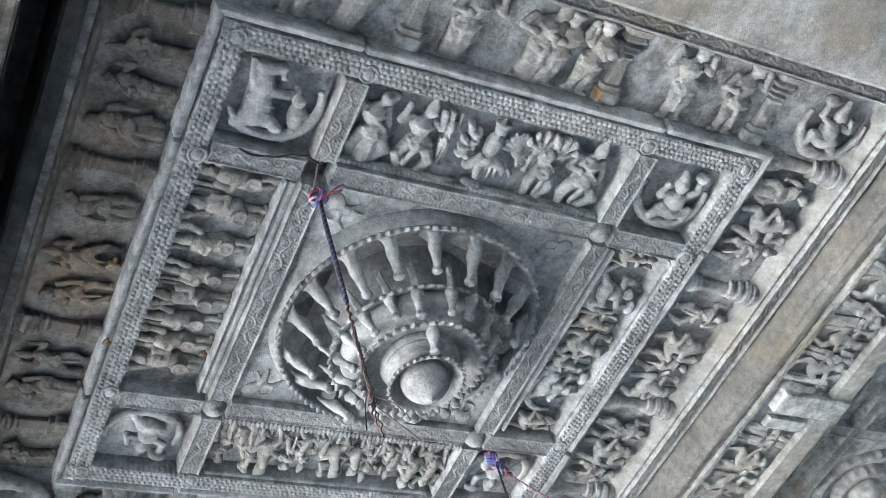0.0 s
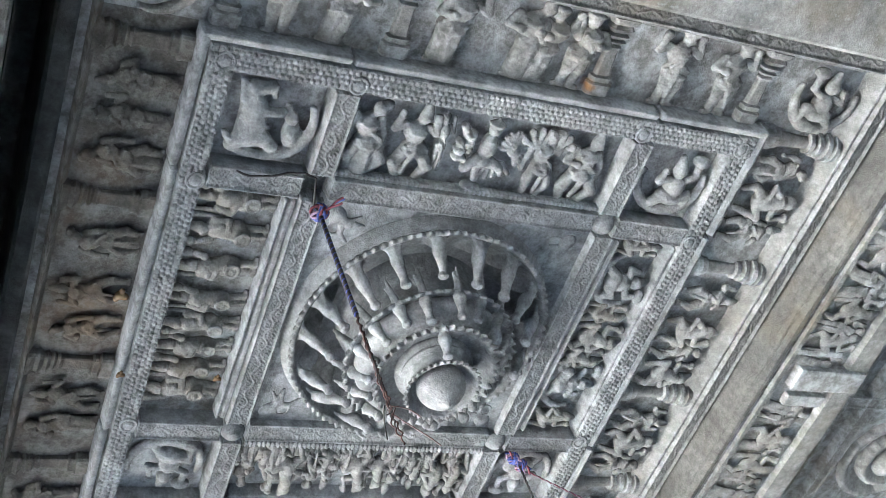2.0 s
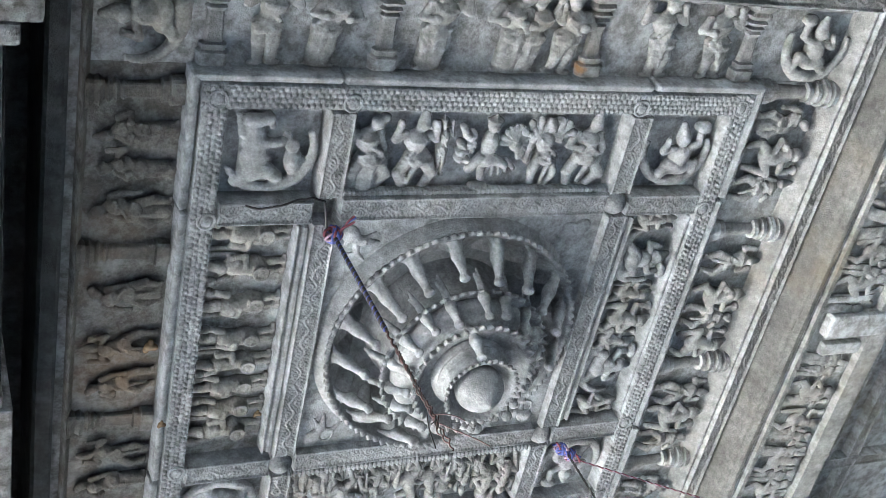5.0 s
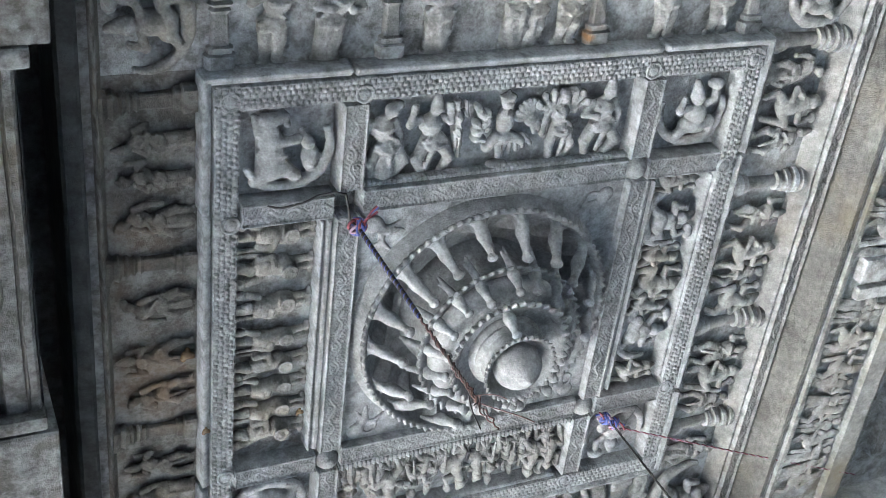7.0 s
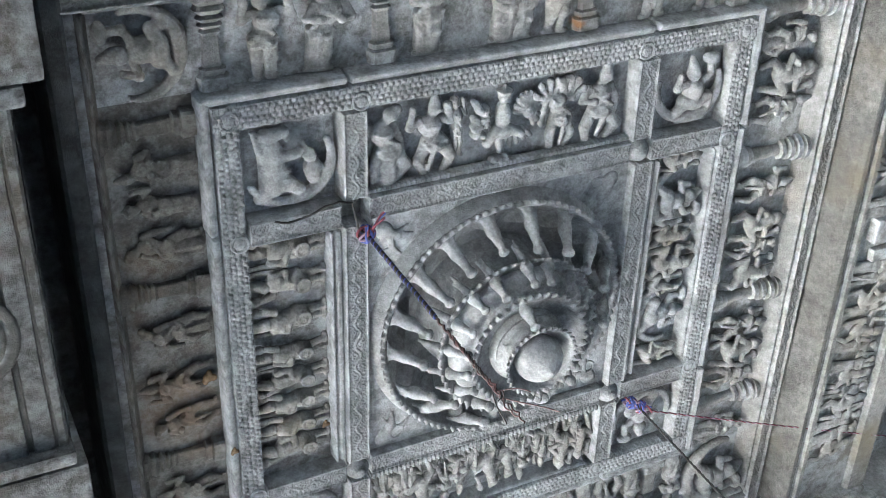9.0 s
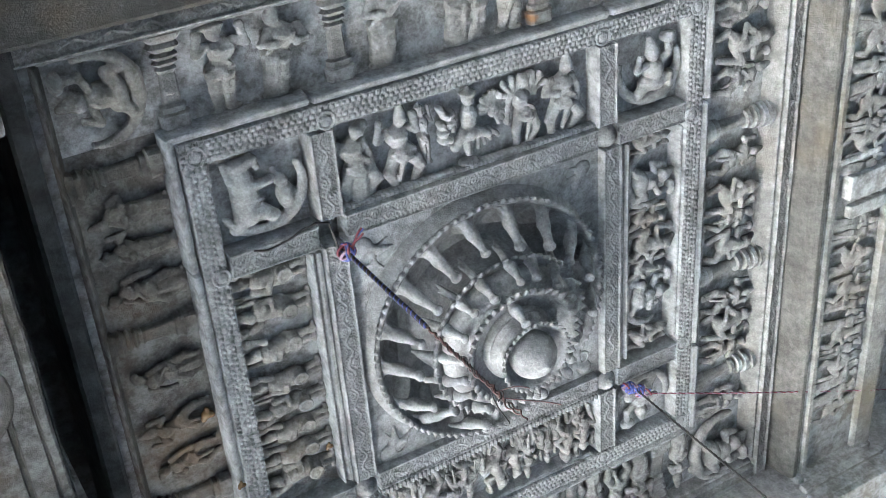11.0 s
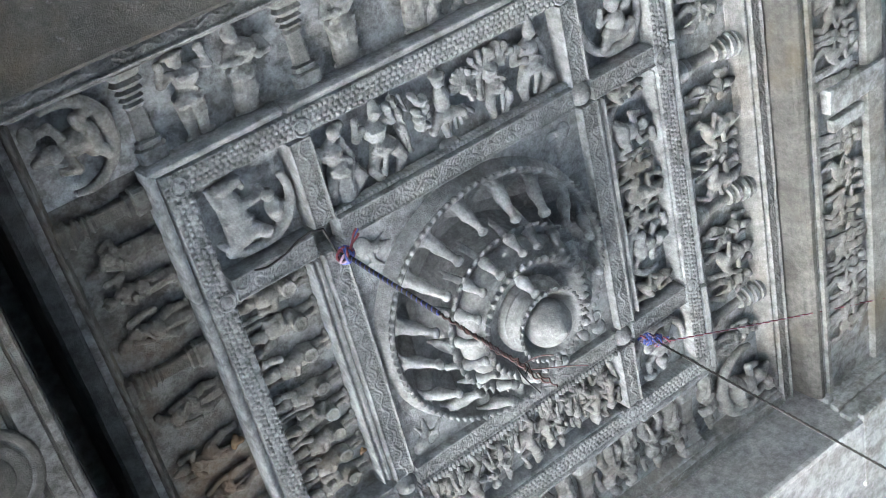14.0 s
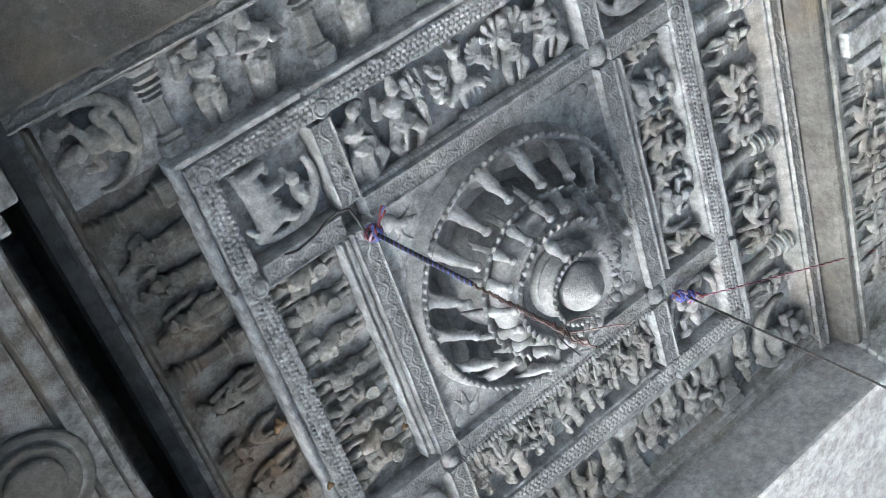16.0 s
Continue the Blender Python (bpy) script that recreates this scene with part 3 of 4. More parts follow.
def head_bits(x, y, z, r, style):
    out = [("e", (x, y, z), (r * 0.92, r * 1.05, r))]
    if style == 0:
        out += [("c", (x, y + r * 0.7, z), (x, y + r * 2.0, z), r * 0.85, r * 0.45)]
    elif style == 1:
        out += [("e", (x + r * 0.9, y + r * 0.75, z - 0.01), (r * 0.75, r * 0.7, r * 0.8))]
    elif style == 2:
        out += [("e", (x, y + r * 0.85, z), (r * 1.25, r * 0.55, r * 1.0)), ("c", (x, y + r, z), (x, y + r * 1.7, z), r * 0.5, r * 0.3)]
    return out


def upright(seed, robe=False, bent=0.0):
    r = random.Random(seed)
    s = r.uniform(-0.05, 0.05)
    hipx, chx, hx = s, -s * 0.6, s * 1.1 + r.uniform(-0.03, 0.03)
    spread = 0.06 + bent * 0.13
    knee = 0.27 - bent * 0.03
    b = [("e", (hipx, 0.48, 0.09), (0.115, 0.085, 0.10)), ("e", (chx, 0.67, 0.11), (0.115, 0.12, 0.10)), ("c", (hipx, 0.5, 0.08), (chx, 0.64, 0.1), 0.075, 0.085)]
    for side in (-1, 1):
        kx = hipx + side * (spread + bent * 0.08)
        fx = hipx + side * (0.055 + bent * (0.05 if side > 0 else 0.12))
        b += [("c", (hipx + side * 0.055, 0.46, 0.08), (kx, knee, 0.12), 0.075, 0.058), ("c", (kx, knee, 0.12), (fx, 0.04, 0.06), 0.055, 0.04), ("c", (fx, 0.03, 0.07), (fx + side * 0.06, 0.025, 0.08), 0.035, 0.028)]
        sx, sy = chx + side * 0.125, 0.74
        pick = r.random()
        if pick < 0.35:
            e, h = (sx + side * 0.075, 0.60, 0.13), (sx - side * 0.03, 0.60, 0.2)
        elif pick < 0.7:
            e, h = (sx + side * 0.09, 0.68, 0.12), (sx + side * 0.06, 0.88, 0.12)
        else:
            e, h = (sx + side * 0.06, 0.58, 0.11), (sx + side * 0.07, 0.42, 0.11)
        b += [("c", (sx, sy, 0.1), e, 0.045, 0.038), ("c", e, h, 0.037, 0.03), ("e", h, (0.04, 0.045, 0.04))]
    if robe:
        b += [("c", (hipx, 0.10, 0.05), (hipx, 0.44, 0.07), 0.115, 0.105), ("c", (hipx - 0.03, 0.06, 0.14), (hipx, 0.46, 0.15), 0.02, 0.02)]
    b += [("c", (chx, 0.76, 0.1), (hx, 0.84, 0.12), 0.045, 0.04)] + head_bits(hx, 0.875, 0.13, 0.072, r.choice((0, 1, 2)))
    b += [("c", (chx - 0.08, 0.70, 0.19), (hipx + 0.09, 0.52, 0.17), 0.018, 0.018), ("c", (hipx - 0.11, 0.47, 0.15), (hipx + 0.11, 0.47, 0.15), 0.025, 0.025)]
    # girdle beads, necklace, anklets and a sash
    for k in range(7):
        a = -0.9 + 0.3 * k
        b += [("e", (hipx + 0.12 * math.sin(a), 0.44 - 0.03 * math.cos(a), 0.10 + 0.085 * math.cos(a)), (0.026, 0.034, 0.03)), ("e", (chx + 0.085 * math.sin(a), 0.73 - 0.06 * math.cos(a), 0.12 + 0.075 * math.cos(a)), (0.024, 0.024, 0.026))]
    b += [("c", (hipx + 0.02, 0.45, 0.19), (hipx + r.uniform(-0.08, 0.08), 0.14, 0.15), 0.028, 0.018)]
    return b


def many_armed(seed):
    r = random.Random(seed)
    b = upright(seed, False, 0.4)
    for k in range(4):
        for side in (-1, 1):
            a = radians(20 + 32 * k)
            e = (side * (0.12 + 0.11 * math.cos(a)), 0.70 + 0.10 * math.sin(a), 0.12)
            h = (side * (0.12 + 0.23 * math.cos(a)), 0.70 + 0.24 * math.sin(a), 0.13)
            b += [("c", (side * 0.1, 0.7, 0.11), e, 0.036, 0.03), ("c", e, h, 0.03, 0.026), ("e", h, (0.042, 0.05, 0.045))]
    return b


def fan_dancer(seed):
    """A crouched dancer between two great fans of curls."""
    b = [("e", (0, 0.62, 0.1), (0.10, 0.16, 0.1)), ("e", (0, 0.42, 0.1), (0.13, 0.10, 0.1)), ("c", (-0.1, 0.42, 0.12), (-0.22, 0.30, 0.13), 0.06, 0.05), ("c", (0.1, 0.42, 0.12), (0.24, 0.34, 0.13), 0.06, 0.05),
         ("c", (-0.05, 0.34, 0.1), (-0.02, 0.16, 0.1), 0.05, 0.04)] + head_bits(0, 0.86, 0.12, 0.075, 2)
    for k in range(13):
        a = radians(-60 + 20 * k)
        b.append(("c", (0.33 + 0.06 * math.cos(a), 0.62 + 0.07 * math.sin(a), 0.12), (0.33 + 0.17 * math.cos(a), 0.62 + 0.22 * math.sin(a), 0.1), 0.028, 0.03))
        b.append(("e", (-0.30 + 0.045 * (k % 4) - 0.07, 0.42 + 0.10 * (k // 3) + 0.02 * (k % 2), 0.11), (0.045, 0.05, 0.085)))
    b.append(("e", (0.33, 0.62, 0.12), (0.07, 0.09, 0.07)))
    for k in range(5):
        b.append(("c", (0.06 + 0.05 * k, 0.42, 0.1), (0.05 + 0.09 * k, 0.14 + 0.03 * k, 0.06), 0.022, 0.026))
    b += [("e", (-0.05, 0.03, 0.1), (0.10, 0.07, 0.1)), ("e", (-0.12, 0.06, 0.12), (0.05, 0.05, 0.06)), ("e", (0.04, 0.06, 0.13), (0.05, 0.05, 0.06))]
    return b


def shield_bearer(seed):
    r = random.Random(seed)
    s = r.uniform(-0.03, 0.03)
    a, c = r.uniform(-0.04, 0.04), r.uniform(-0.03, 0.03)
    return [("c", (-0.06, 0.02, 0.05), (-0.05 + s, 0.3, 0.07), 0.045, 0.055), ("c", (0.06, 0.02, 0.05), (0.05 + s, 0.3, 0.07), 0.045, 0.055), ("c", (-0.12, 0.02, 0.05), (0.14, 0.02, 0.05), 0.03, 0.03),
            ("e", (s, 0.40, 0.07), (0.15, 0.12, 0.13)), ("c", (0.03 + s, 0.36 + c, 0.10), (0.03 + s, 0.36 + c, 0.19), 0.12, 0.10), ("a", (0.03 + s, 0.36 + c), 0.085, 0.0, 6.2, 0.02, 0.02, 0.27),
            ("c", (s, 0.45, 0.08), (s + a, 0.66, 0.09), 0.12, 0.125), ("e", (s - 0.05 + a, 0.62, 0.17), (0.06, 0.05, 0.05)), ("e", (s + 0.02 + a, 0.82, 0.11), (0.08, 0.085, 0.09)), ("c", (s + a, 0.88, 0.1), (s + a, 1.0, 0.09), 0.075, 0.055),
            ("c", (s - 0.13, 0.70, 0.11), (s - 0.17, 0.54, 0.14), 0.05, 0.04), ("c", (s - 0.17, 0.54, 0.14), (s - 0.04, 0.52, 0.19), 0.04, 0.035), ("c", (s + 0.14, 0.70, 0.11), (s + 0.19, 0.84, 0.13), 0.05, 0.04),
            ("e", (s + 0.19, 0.93, 0.12), (0.06, 0.07, 0.07)), ("c", (s - 0.18, 0.66, 0.07), (s - 0.19, 1.0, 0.07), 0.025, 0.03)]


def beast(seed):
    """A rearing beast with a small attendant, after the corner panels."""
    return [("c", (-0.14, 0.30, 0.09), (-0.16, 0.62, 0.10), 0.15, 0.13), ("c", (-0.16, 0.62, 0.10), (-0.2, 0.84, 0.11), 0.125, 0.09), ("c", (-0.2, 0.86, 0.12), (-0.05, 0.90, 0.14), 0.085, 0.06), ("c", (-0.06, 0.93, 0.12), (0.0, 0.80, 0.15), 0.045, 0.03),
            ("c", (-0.1, 0.62, 0.17), (0.08, 0.63, 0.18), 0.055, 0.045), ("e", (0.10, 0.64, 0.16), (0.05, 0.05, 0.05)), ("c", (-0.27, 0.5, 0.15), (-0.02, 0.46, 0.2), 0.03, 0.03), ("c", (-0.28, 0.72, 0.14), (-0.32, 0.9, 0.1), 0.05, 0.03),
            ("c", (-0.18, 0.28, 0.12), (-0.30, 0.14, 0.12), 0.10, 0.06), ("c", (-0.30, 0.14, 0.12), (-0.16, 0.06, 0.10), 0.055, 0.045), ("c", (-0.06, 0.30, 0.13), (0.10, 0.20, 0.14), 0.10, 0.06), ("c", (0.10, 0.20, 0.14), (0.04, 0.05, 0.1), 0.055, 0.045),
            ("e", (0.25, 0.38, 0.12), (0.085, 0.14, 0.1)), ("e", (0.22, 0.57, 0.13), (0.065, 0.07, 0.07)), ("c", (0.2, 0.6, 0.12), (0.16, 0.70, 0.11), 0.04, 0.03), ("c", (0.29, 0.44, 0.12), (0.38, 0.34, 0.12), 0.04, 0.035),
            ("c", (0.24, 0.28, 0.12), (0.34, 0.18, 0.1), 0.055, 0.045), ("c", (0.34, 0.18, 0.1), (0.24, 0.10, 0.1), 0.045, 0.035),
            ("a", (0.0, 0.52), 0.45, -2.6, -0.9, 0.035, 0.065, 0.13), ("a", (0.0, 0.52), 0.45, -0.9, 0.45, 0.065, 0.035, 0.13)]


def crescent(seed, flip=1):
    """A small seated rider inside a great curled crescent."""
    r = random.Random(seed)
    s = flip
    return [("a", (0.0, 0.50), 0.42, math.pi * (1.0 if s > 0 else 0.0) - s * 0.25, math.pi * (1.62 if s > 0 else -0.62), 0.03, 0.085, 0.1), ("a", (0.0, 0.50), 0.42, math.pi * (1.62 if s > 0 else -0.62), math.pi * (2.1 if s > 0 else -1.1), 0.085, 0.03, 0.1),
            ("e", (0.05 * s, 0.45, 0.13), (0.12, 0.15, 0.12)), ("e", (0.03 * s, 0.30, 0.13), (0.17, 0.11, 0.12)), ("c", (0.08 * s, 0.28, 0.15), (0.24 * s, 0.36, 0.16), 0.075, 0.06), ("c", (0.24 * s, 0.36, 0.16), (0.28 * s, 0.18, 0.13), 0.055, 0.045),
            ("c", (-0.05 * s, 0.28, 0.14), (-0.16 * s, 0.18, 0.14), 0.07, 0.05), ("e", (0.03 * s, 0.68, 0.14), (0.085, 0.09, 0.085)), ("c", (0.03 * s, 0.74, 0.13), (0.0, 0.86, 0.12), 0.07, 0.04),
            ("c", (0.12 * s, 0.54, 0.14), (0.26 * s, 0.62, 0.14), 0.045, 0.04), ("c", (0.26 * s, 0.62, 0.14), (0.25 * s, 0.80, 0.13), 0.04, 0.035), ("e", (0.25 * s, 0.84, 0.13), (0.10, 0.07, 0.08)),
            ("c", (-0.06 * s, 0.54, 0.14), (-0.19 * s, 0.50, 0.15), 0.045, 0.038), ("c", (-0.19 * s, 0.5, 0.15), (-0.15 * s, 0.66, 0.15), 0.036, 0.032)]


def crouched(seed):
    r = random.Random(seed)
    s = r.choice((-1, 1))
    return [("e", (0, 0.42, 0.12), (0.15, 0.16, 0.14)), ("c", (0.02 * s, 0.5, 0.14), (-0.05 * s, 0.68, 0.17), 0.11, 0.10), ("e", (-0.06 * s, 0.82, 0.18), (0.10, 0.10, 0.10)), ("c", (-0.06 * s, 0.86, 0.17), (-0.02 * s, 1.0, 0.14), 0.09, 0.04),
            ("c", (0.08 * s, 0.36, 0.15), (0.26 * s, 0.46, 0.16), 0.075, 0.06), ("c", (0.26 * s, 0.46, 0.16), (0.20 * s, 0.08, 0.1), 0.055, 0.045), ("c", (-0.08 * s, 0.34, 0.14), (-0.2 * s, 0.2, 0.14), 0.075, 0.055),
            ("c", (-0.2 * s, 0.2, 0.14), (-0.12 * s, 0.04, 0.1), 0.05, 0.045), ("c", (0.06 * s, 0.66, 0.16), (0.24 * s, 0.68, 0.16), 0.05, 0.04), ("c", (0.24 * s, 0.68, 0.16), (0.2 * s, 0.88, 0.15), 0.04, 0.035),
            ("c", (-0.14 * s, 0.62, 0.18), (-0.25 * s, 0.5, 0.16), 0.05, 0.04), ("c", (-0.25 * s, 0.5, 0.16), (-0.1 * s, 0.42, 0.22), 0.04, 0.035), ("e", (0.2 * s, 0.93, 0.14), (0.07, 0.06, 0.07))]


def figure(bodies, material, seed, wide=0.45, high=1.12, voxel=0.0145):
    return skin("carved_figure", bodies, (-wide, -0.05, -0.06), (wide, high, 0.34), voxel, 0.016, material, 0.004, seed, 0.005, 0.004)


STANDING = [figure(upright(s, s % 4 != 3), FRIEZE, s) for s in range(8)]
DANCING = [figure(upright(20 + s, s % 3 == 0, 0.55), FRIEZE, s) for s in range(6)]
CROUCHED = [figure(crouched(30 + s), FRIEZE, s) for s in range(5)]
BEARERS = [figure(shield_bearer(40 + s), WARM_STONE, s) for s in range(4)]
ARMED = [figure(many_armed(52), STONE, 2)]
FAN = figure(fan_dancer(60), STONE, 60, 0.6)
BEAST = figure(beast(61), STONE, 61, 0.6)
CRESCENT = [figure(crescent(62, 1), STONE, 62, 0.55), figure(crescent(63, -1), STONE, 63, 0.55)]


def in_stone(me, material):
    """The same carving cut in another stone."""
    c = me.copy()
    c.materials.clear()
    c.materials.append(material)
    return c


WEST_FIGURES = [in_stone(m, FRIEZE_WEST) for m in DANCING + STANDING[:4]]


def pilaster_mesh(name, bell, material):
    """A small carved column: base, shaft, ringed capital."""
    prof = [(0.0, 0.034), (0.035, 0.036), (0.04, 0.028), (0.055, 0.03), (0.06, 0.022), (0.14, 0.019)]
    rings = ((0.150, 0.020), (0.152, 0.029), (0.164, 0.030), (0.166, 0.019), (0.173, 0.019), (0.175, 0.035), (0.187, 0.036), (0.189, 0.022), (0.196, 0.022), (0.198, 0.040), (0.211, 0.041), (0.213, 0.025), (0.220, 0.025), (0.222, 0.043), (0.236, 0.042), (0.245, 0.03)) if bell else \
            ((0.15, 0.024), (0.158, 0.018), (0.168, 0.028), (0.175, 0.02), (0.187, 0.031), (0.195, 0.022), (0.21, 0.036), (0.222, 0.03), (0.235, 0.04), (0.245, 0.042))
    prof = prof + list(rings)
    verts, faces, n = [], [], 12
    for y, w in prof:
        for k in range(n):
            a = math.pi * k / (n - 1)
            verts.append((w * math.cos(a), y, 0.028 + (w * 1.05 * math.sin(a) if bell else 0.9 * w * min(1, 1.6 * math.sin(a))) - 0.03 if 0 < k < n - 1 else -0.035))
    for i in range(len(prof) - 1):
        for k in range(n - 1):
            faces.append((i * n + k, (i + 1) * n + k, (i + 1) * n + k + 1, i * n + k + 1))
    faces.append([(len(prof) - 1) * n + k for k in range(n)])
    faces.append([k for k in range(n)])
    me = mesh_from(name, verts, faces, material, False)
    return me


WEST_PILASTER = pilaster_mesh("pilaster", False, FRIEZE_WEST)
PILASTER = pilaster_mesh("pilaster", False, FRIEZE)
BELL = pilaster_mesh("pilaster", True, FRIEZE)


def place(name, me, parent, side, u, v, size, mirror=False, tilt=0.0, wide=1.0, deep=1.0):
    m = onto(side, u, v, -0.052, 1.0) @ Matrix.Rotation(radians(tilt), 4, "Z") @ Matrix.Diagonal((size * wide * (-1 if mirror else 1), size, size * deep * 1.02, 1))
    return part(name, me, parent, m)


# ---- the four friezes outside the frame ----
rng = random.Random(11)
FRIEZES = {
    "north": ((-0.89, -0.40, 0.28, 0.86), ((-0.74, "s"), (-0.58, "s"), (-0.25, "s"), (-0.03, "s"), (0.05, "s"), (0.17, "s"), (0.51, "s"), (0.72, "s")), PILASTER),
    "west": ((-0.72, -0.28, 0.35, 0.87), ((0.76, "s"), (0.63, "d"), (0.50, "d"), (0.20, "d"), (0.02, "c"), (-0.12, "d"), (-0.42, "s"), (-0.54, "d"), (-0.86, "s")), WEST_PILASTER),
    "east": ((-0.91, -0.36, 0.255, 0.77), ((-0.80, "d"), (-0.68, "c"), (-0.53, "d"), (-0.23, "d"), (-0.08, "c"), (0.02, "d"), (0.15, "c"), (0.38, "d"), (0.50, "c"), (0.64, "d"), (0.90, "d")), BELL),
    "south": ((-0.80, -0.24, 0.36, 0.88), ((-0.91, "s"), (-0.68, "s"), (-0.57, "d"), (-0.46, "s"), (-0.35, "d"), (-0.12, "s"), (-0.01, "d"), (0.11, "s"), (0.24, "c"), (0.48, "s"), (0.60, "d"), (0.72, "s"), (0.80, "c")), PILASTER),
}
grounds = {"north": (-1.21, 1.30), "south": (-1.30, 1.21), "east": (-0.945, 0.945), "west": (-0.945, 0.945)}
cell_ground = solid("panel_ground", -0.47, 0.47, 0.545, 0.848, -0.056, -0.048, STONE, 0)
corner_ground = solid("panel_ground", -0.15, 0.15, 0.545, 0.848, -0.056, -0.048, STONE, 0)
for side, (pilasters, figures, col) in FRIEZES.items():
    fr = thing("carved_frieze", {"north": "grey stone frieze of standing figures between pilasters", "west": "brownish stone frieze of dancing figures between pilasters",
                                 "east": "pale grey stone frieze of crouching figures and ringed pilasters", "south": "grey stone frieze of crowded figures and pilasters"}[side], "frieze", "friezes round the frame")
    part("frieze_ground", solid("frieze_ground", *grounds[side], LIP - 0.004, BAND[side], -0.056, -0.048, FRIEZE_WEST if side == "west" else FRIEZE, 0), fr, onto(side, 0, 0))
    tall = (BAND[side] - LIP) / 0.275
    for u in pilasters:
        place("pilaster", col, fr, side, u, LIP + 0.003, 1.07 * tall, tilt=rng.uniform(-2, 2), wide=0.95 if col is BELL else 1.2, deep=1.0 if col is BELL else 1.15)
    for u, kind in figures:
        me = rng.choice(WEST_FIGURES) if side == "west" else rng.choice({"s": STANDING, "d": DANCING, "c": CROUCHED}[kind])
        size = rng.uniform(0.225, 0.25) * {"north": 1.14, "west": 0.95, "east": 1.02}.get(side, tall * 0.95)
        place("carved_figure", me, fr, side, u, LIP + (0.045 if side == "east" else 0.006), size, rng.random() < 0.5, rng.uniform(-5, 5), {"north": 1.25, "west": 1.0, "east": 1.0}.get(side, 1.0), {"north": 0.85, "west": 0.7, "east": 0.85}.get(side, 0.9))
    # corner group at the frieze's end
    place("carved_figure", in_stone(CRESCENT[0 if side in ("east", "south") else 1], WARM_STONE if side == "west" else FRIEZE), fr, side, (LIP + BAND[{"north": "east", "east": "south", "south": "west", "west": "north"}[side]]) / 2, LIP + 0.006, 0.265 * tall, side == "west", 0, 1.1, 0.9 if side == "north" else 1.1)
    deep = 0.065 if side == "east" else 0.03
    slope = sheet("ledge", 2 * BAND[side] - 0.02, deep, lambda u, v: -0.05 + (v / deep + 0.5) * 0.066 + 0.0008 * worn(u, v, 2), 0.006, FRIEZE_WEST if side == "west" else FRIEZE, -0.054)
    part("ledge", slope, fr, onto(side, 0, BAND[side] + 0.003 - deep / 2))

# ---- the panels between the frames ----
def panel(label, group="carved panels"):
    return thing("relief_panel", label, "relief panel", group)


p = panel("grey stone panel with dancing figures round a fan dancer")
part("panel_ground", cell_ground, p, onto("north", 0, 0))
for u, me, size, mir, wide in ((-0.40, DANCING[0], 0.272, False, 1.15), (-0.245, DANCING[1], 0.268, True, 1.15), (0.195, ARMED[0], 0.27, False, 0.95), (0.35, DANCING[4], 0.272, False, 1.2)):
    place("carved_figure", in_stone(me, STONE), p, "north", u, 0.552, size, mir, 0, wide)
place("carved_figure", FAN, p, "north", 0.0, 0.556, 0.265)
place("carved_figure", in_stone(STANDING[3], STONE), p, "north", -0.145, 0.60, 0.215, False, 6, 0.6)
p = panel("brownish stone panel with a row of shield bearers")
part("panel_ground", in_stone(cell_ground, WARM_STONE), p, onto("west", 0, 0))
for k, u in enumerate((0.405, 0.29, 0.155, 0.03, -0.07, -0.165, -0.26, -0.355)):
    place("carved_figure", BEARERS[k % 4], p, "west", u, 0.592, 0.245, k % 3 == 1, 0, 0.86 if k in (3, 4, 5, 6) else 1.0, 0.8)
p = panel("pale grey stone panel with riders and crouching attendants")
part("panel_ground", cell_ground, p, onto("east", 0, 0))
for u, me, size, mir, wide in ((-0.28, CRESCENT[0], 0.25, False, 1.1), (-0.01, CROUCHED[1], 0.23, False, 1.0), (0.22, CRESCENT[1], 0.25, False, 1.1), (-0.425, CROUCHED[3], 0.2, True, 0.7), (0.39, CROUCHED[0], 0.21, False, 0.8), (-0.12, CROUCHED[4], 0.2, True, 0.8), (0.09, CROUCHED[2], 0.2, False, 0.8)):
    place("carved_figure", me, p, "east", u, 0.595, size, mir, 0, wide)
p = panel("grey stone panel crowded with small carved figures")
part("panel_ground", cell_ground, p, onto("south", 0, 0))
for k in range(11):
    u = -0.41 + 0.082 * k
    me = (CROUCHED + DANCING)[(k * 3) % 11]
    place("carved_figure", me, p, "south", u + rng.uniform(-0.01, 0.01), 0.578 + rng.uniform(0, 0.02), rng.uniform(0.2, 0.24), k % 2 == 0, rng.uniform(-10, 10), 0.85, 1.05)
    place("carved_figure", CROUCHED[k % 5], p, "south", u + 0.04, 0.575, rng.uniform(0.12, 0.15), k % 2 == 1, rng.uniform(-14, 14), 1.0, 1.2)
for side, u, me, label in (("north", -0.70, BEAST, "grey stone corner panel with a rearing beast and attendant"), ("north", 0.70, CRESCENT[0], "pale grey corner panel with a rider in a crescent"),
                           ("south", 0.70, CRESCENT[1], "grey stone corner panel with curled carving"), ("south", -0.70, CRESCENT[0], "grey stone corner panel with a curled hook")):
    p = panel(label)
    part("panel_ground", corner_ground, p, onto(side, u, 0))
    place("carved_figure", me, p, side, u, 0.562, 0.268, False, 0, 1.1, 1.0)

# ---- east beam's carved underside and what lies beyond ----
fr = thing("carved_frieze", "worn pale stone frieze under the beam", "frieze")
for k in range(30):
    u = -1.24 + 0.08 * k
    if abs(u - 0.02) < 0.1:
        continue
    me = (CROUCHED + STANDING)[(k * 5) % 13]
    m = onto("east", u, 1.495, 0.126, 1.0) @ Matrix.Rotation(radians(rng.uniform(-12, 12)), 4, "Z") @ Matrix.Diagonal((0.21, 0.245, 0.11, 1))
    part("carved_figure", me, fr, m)
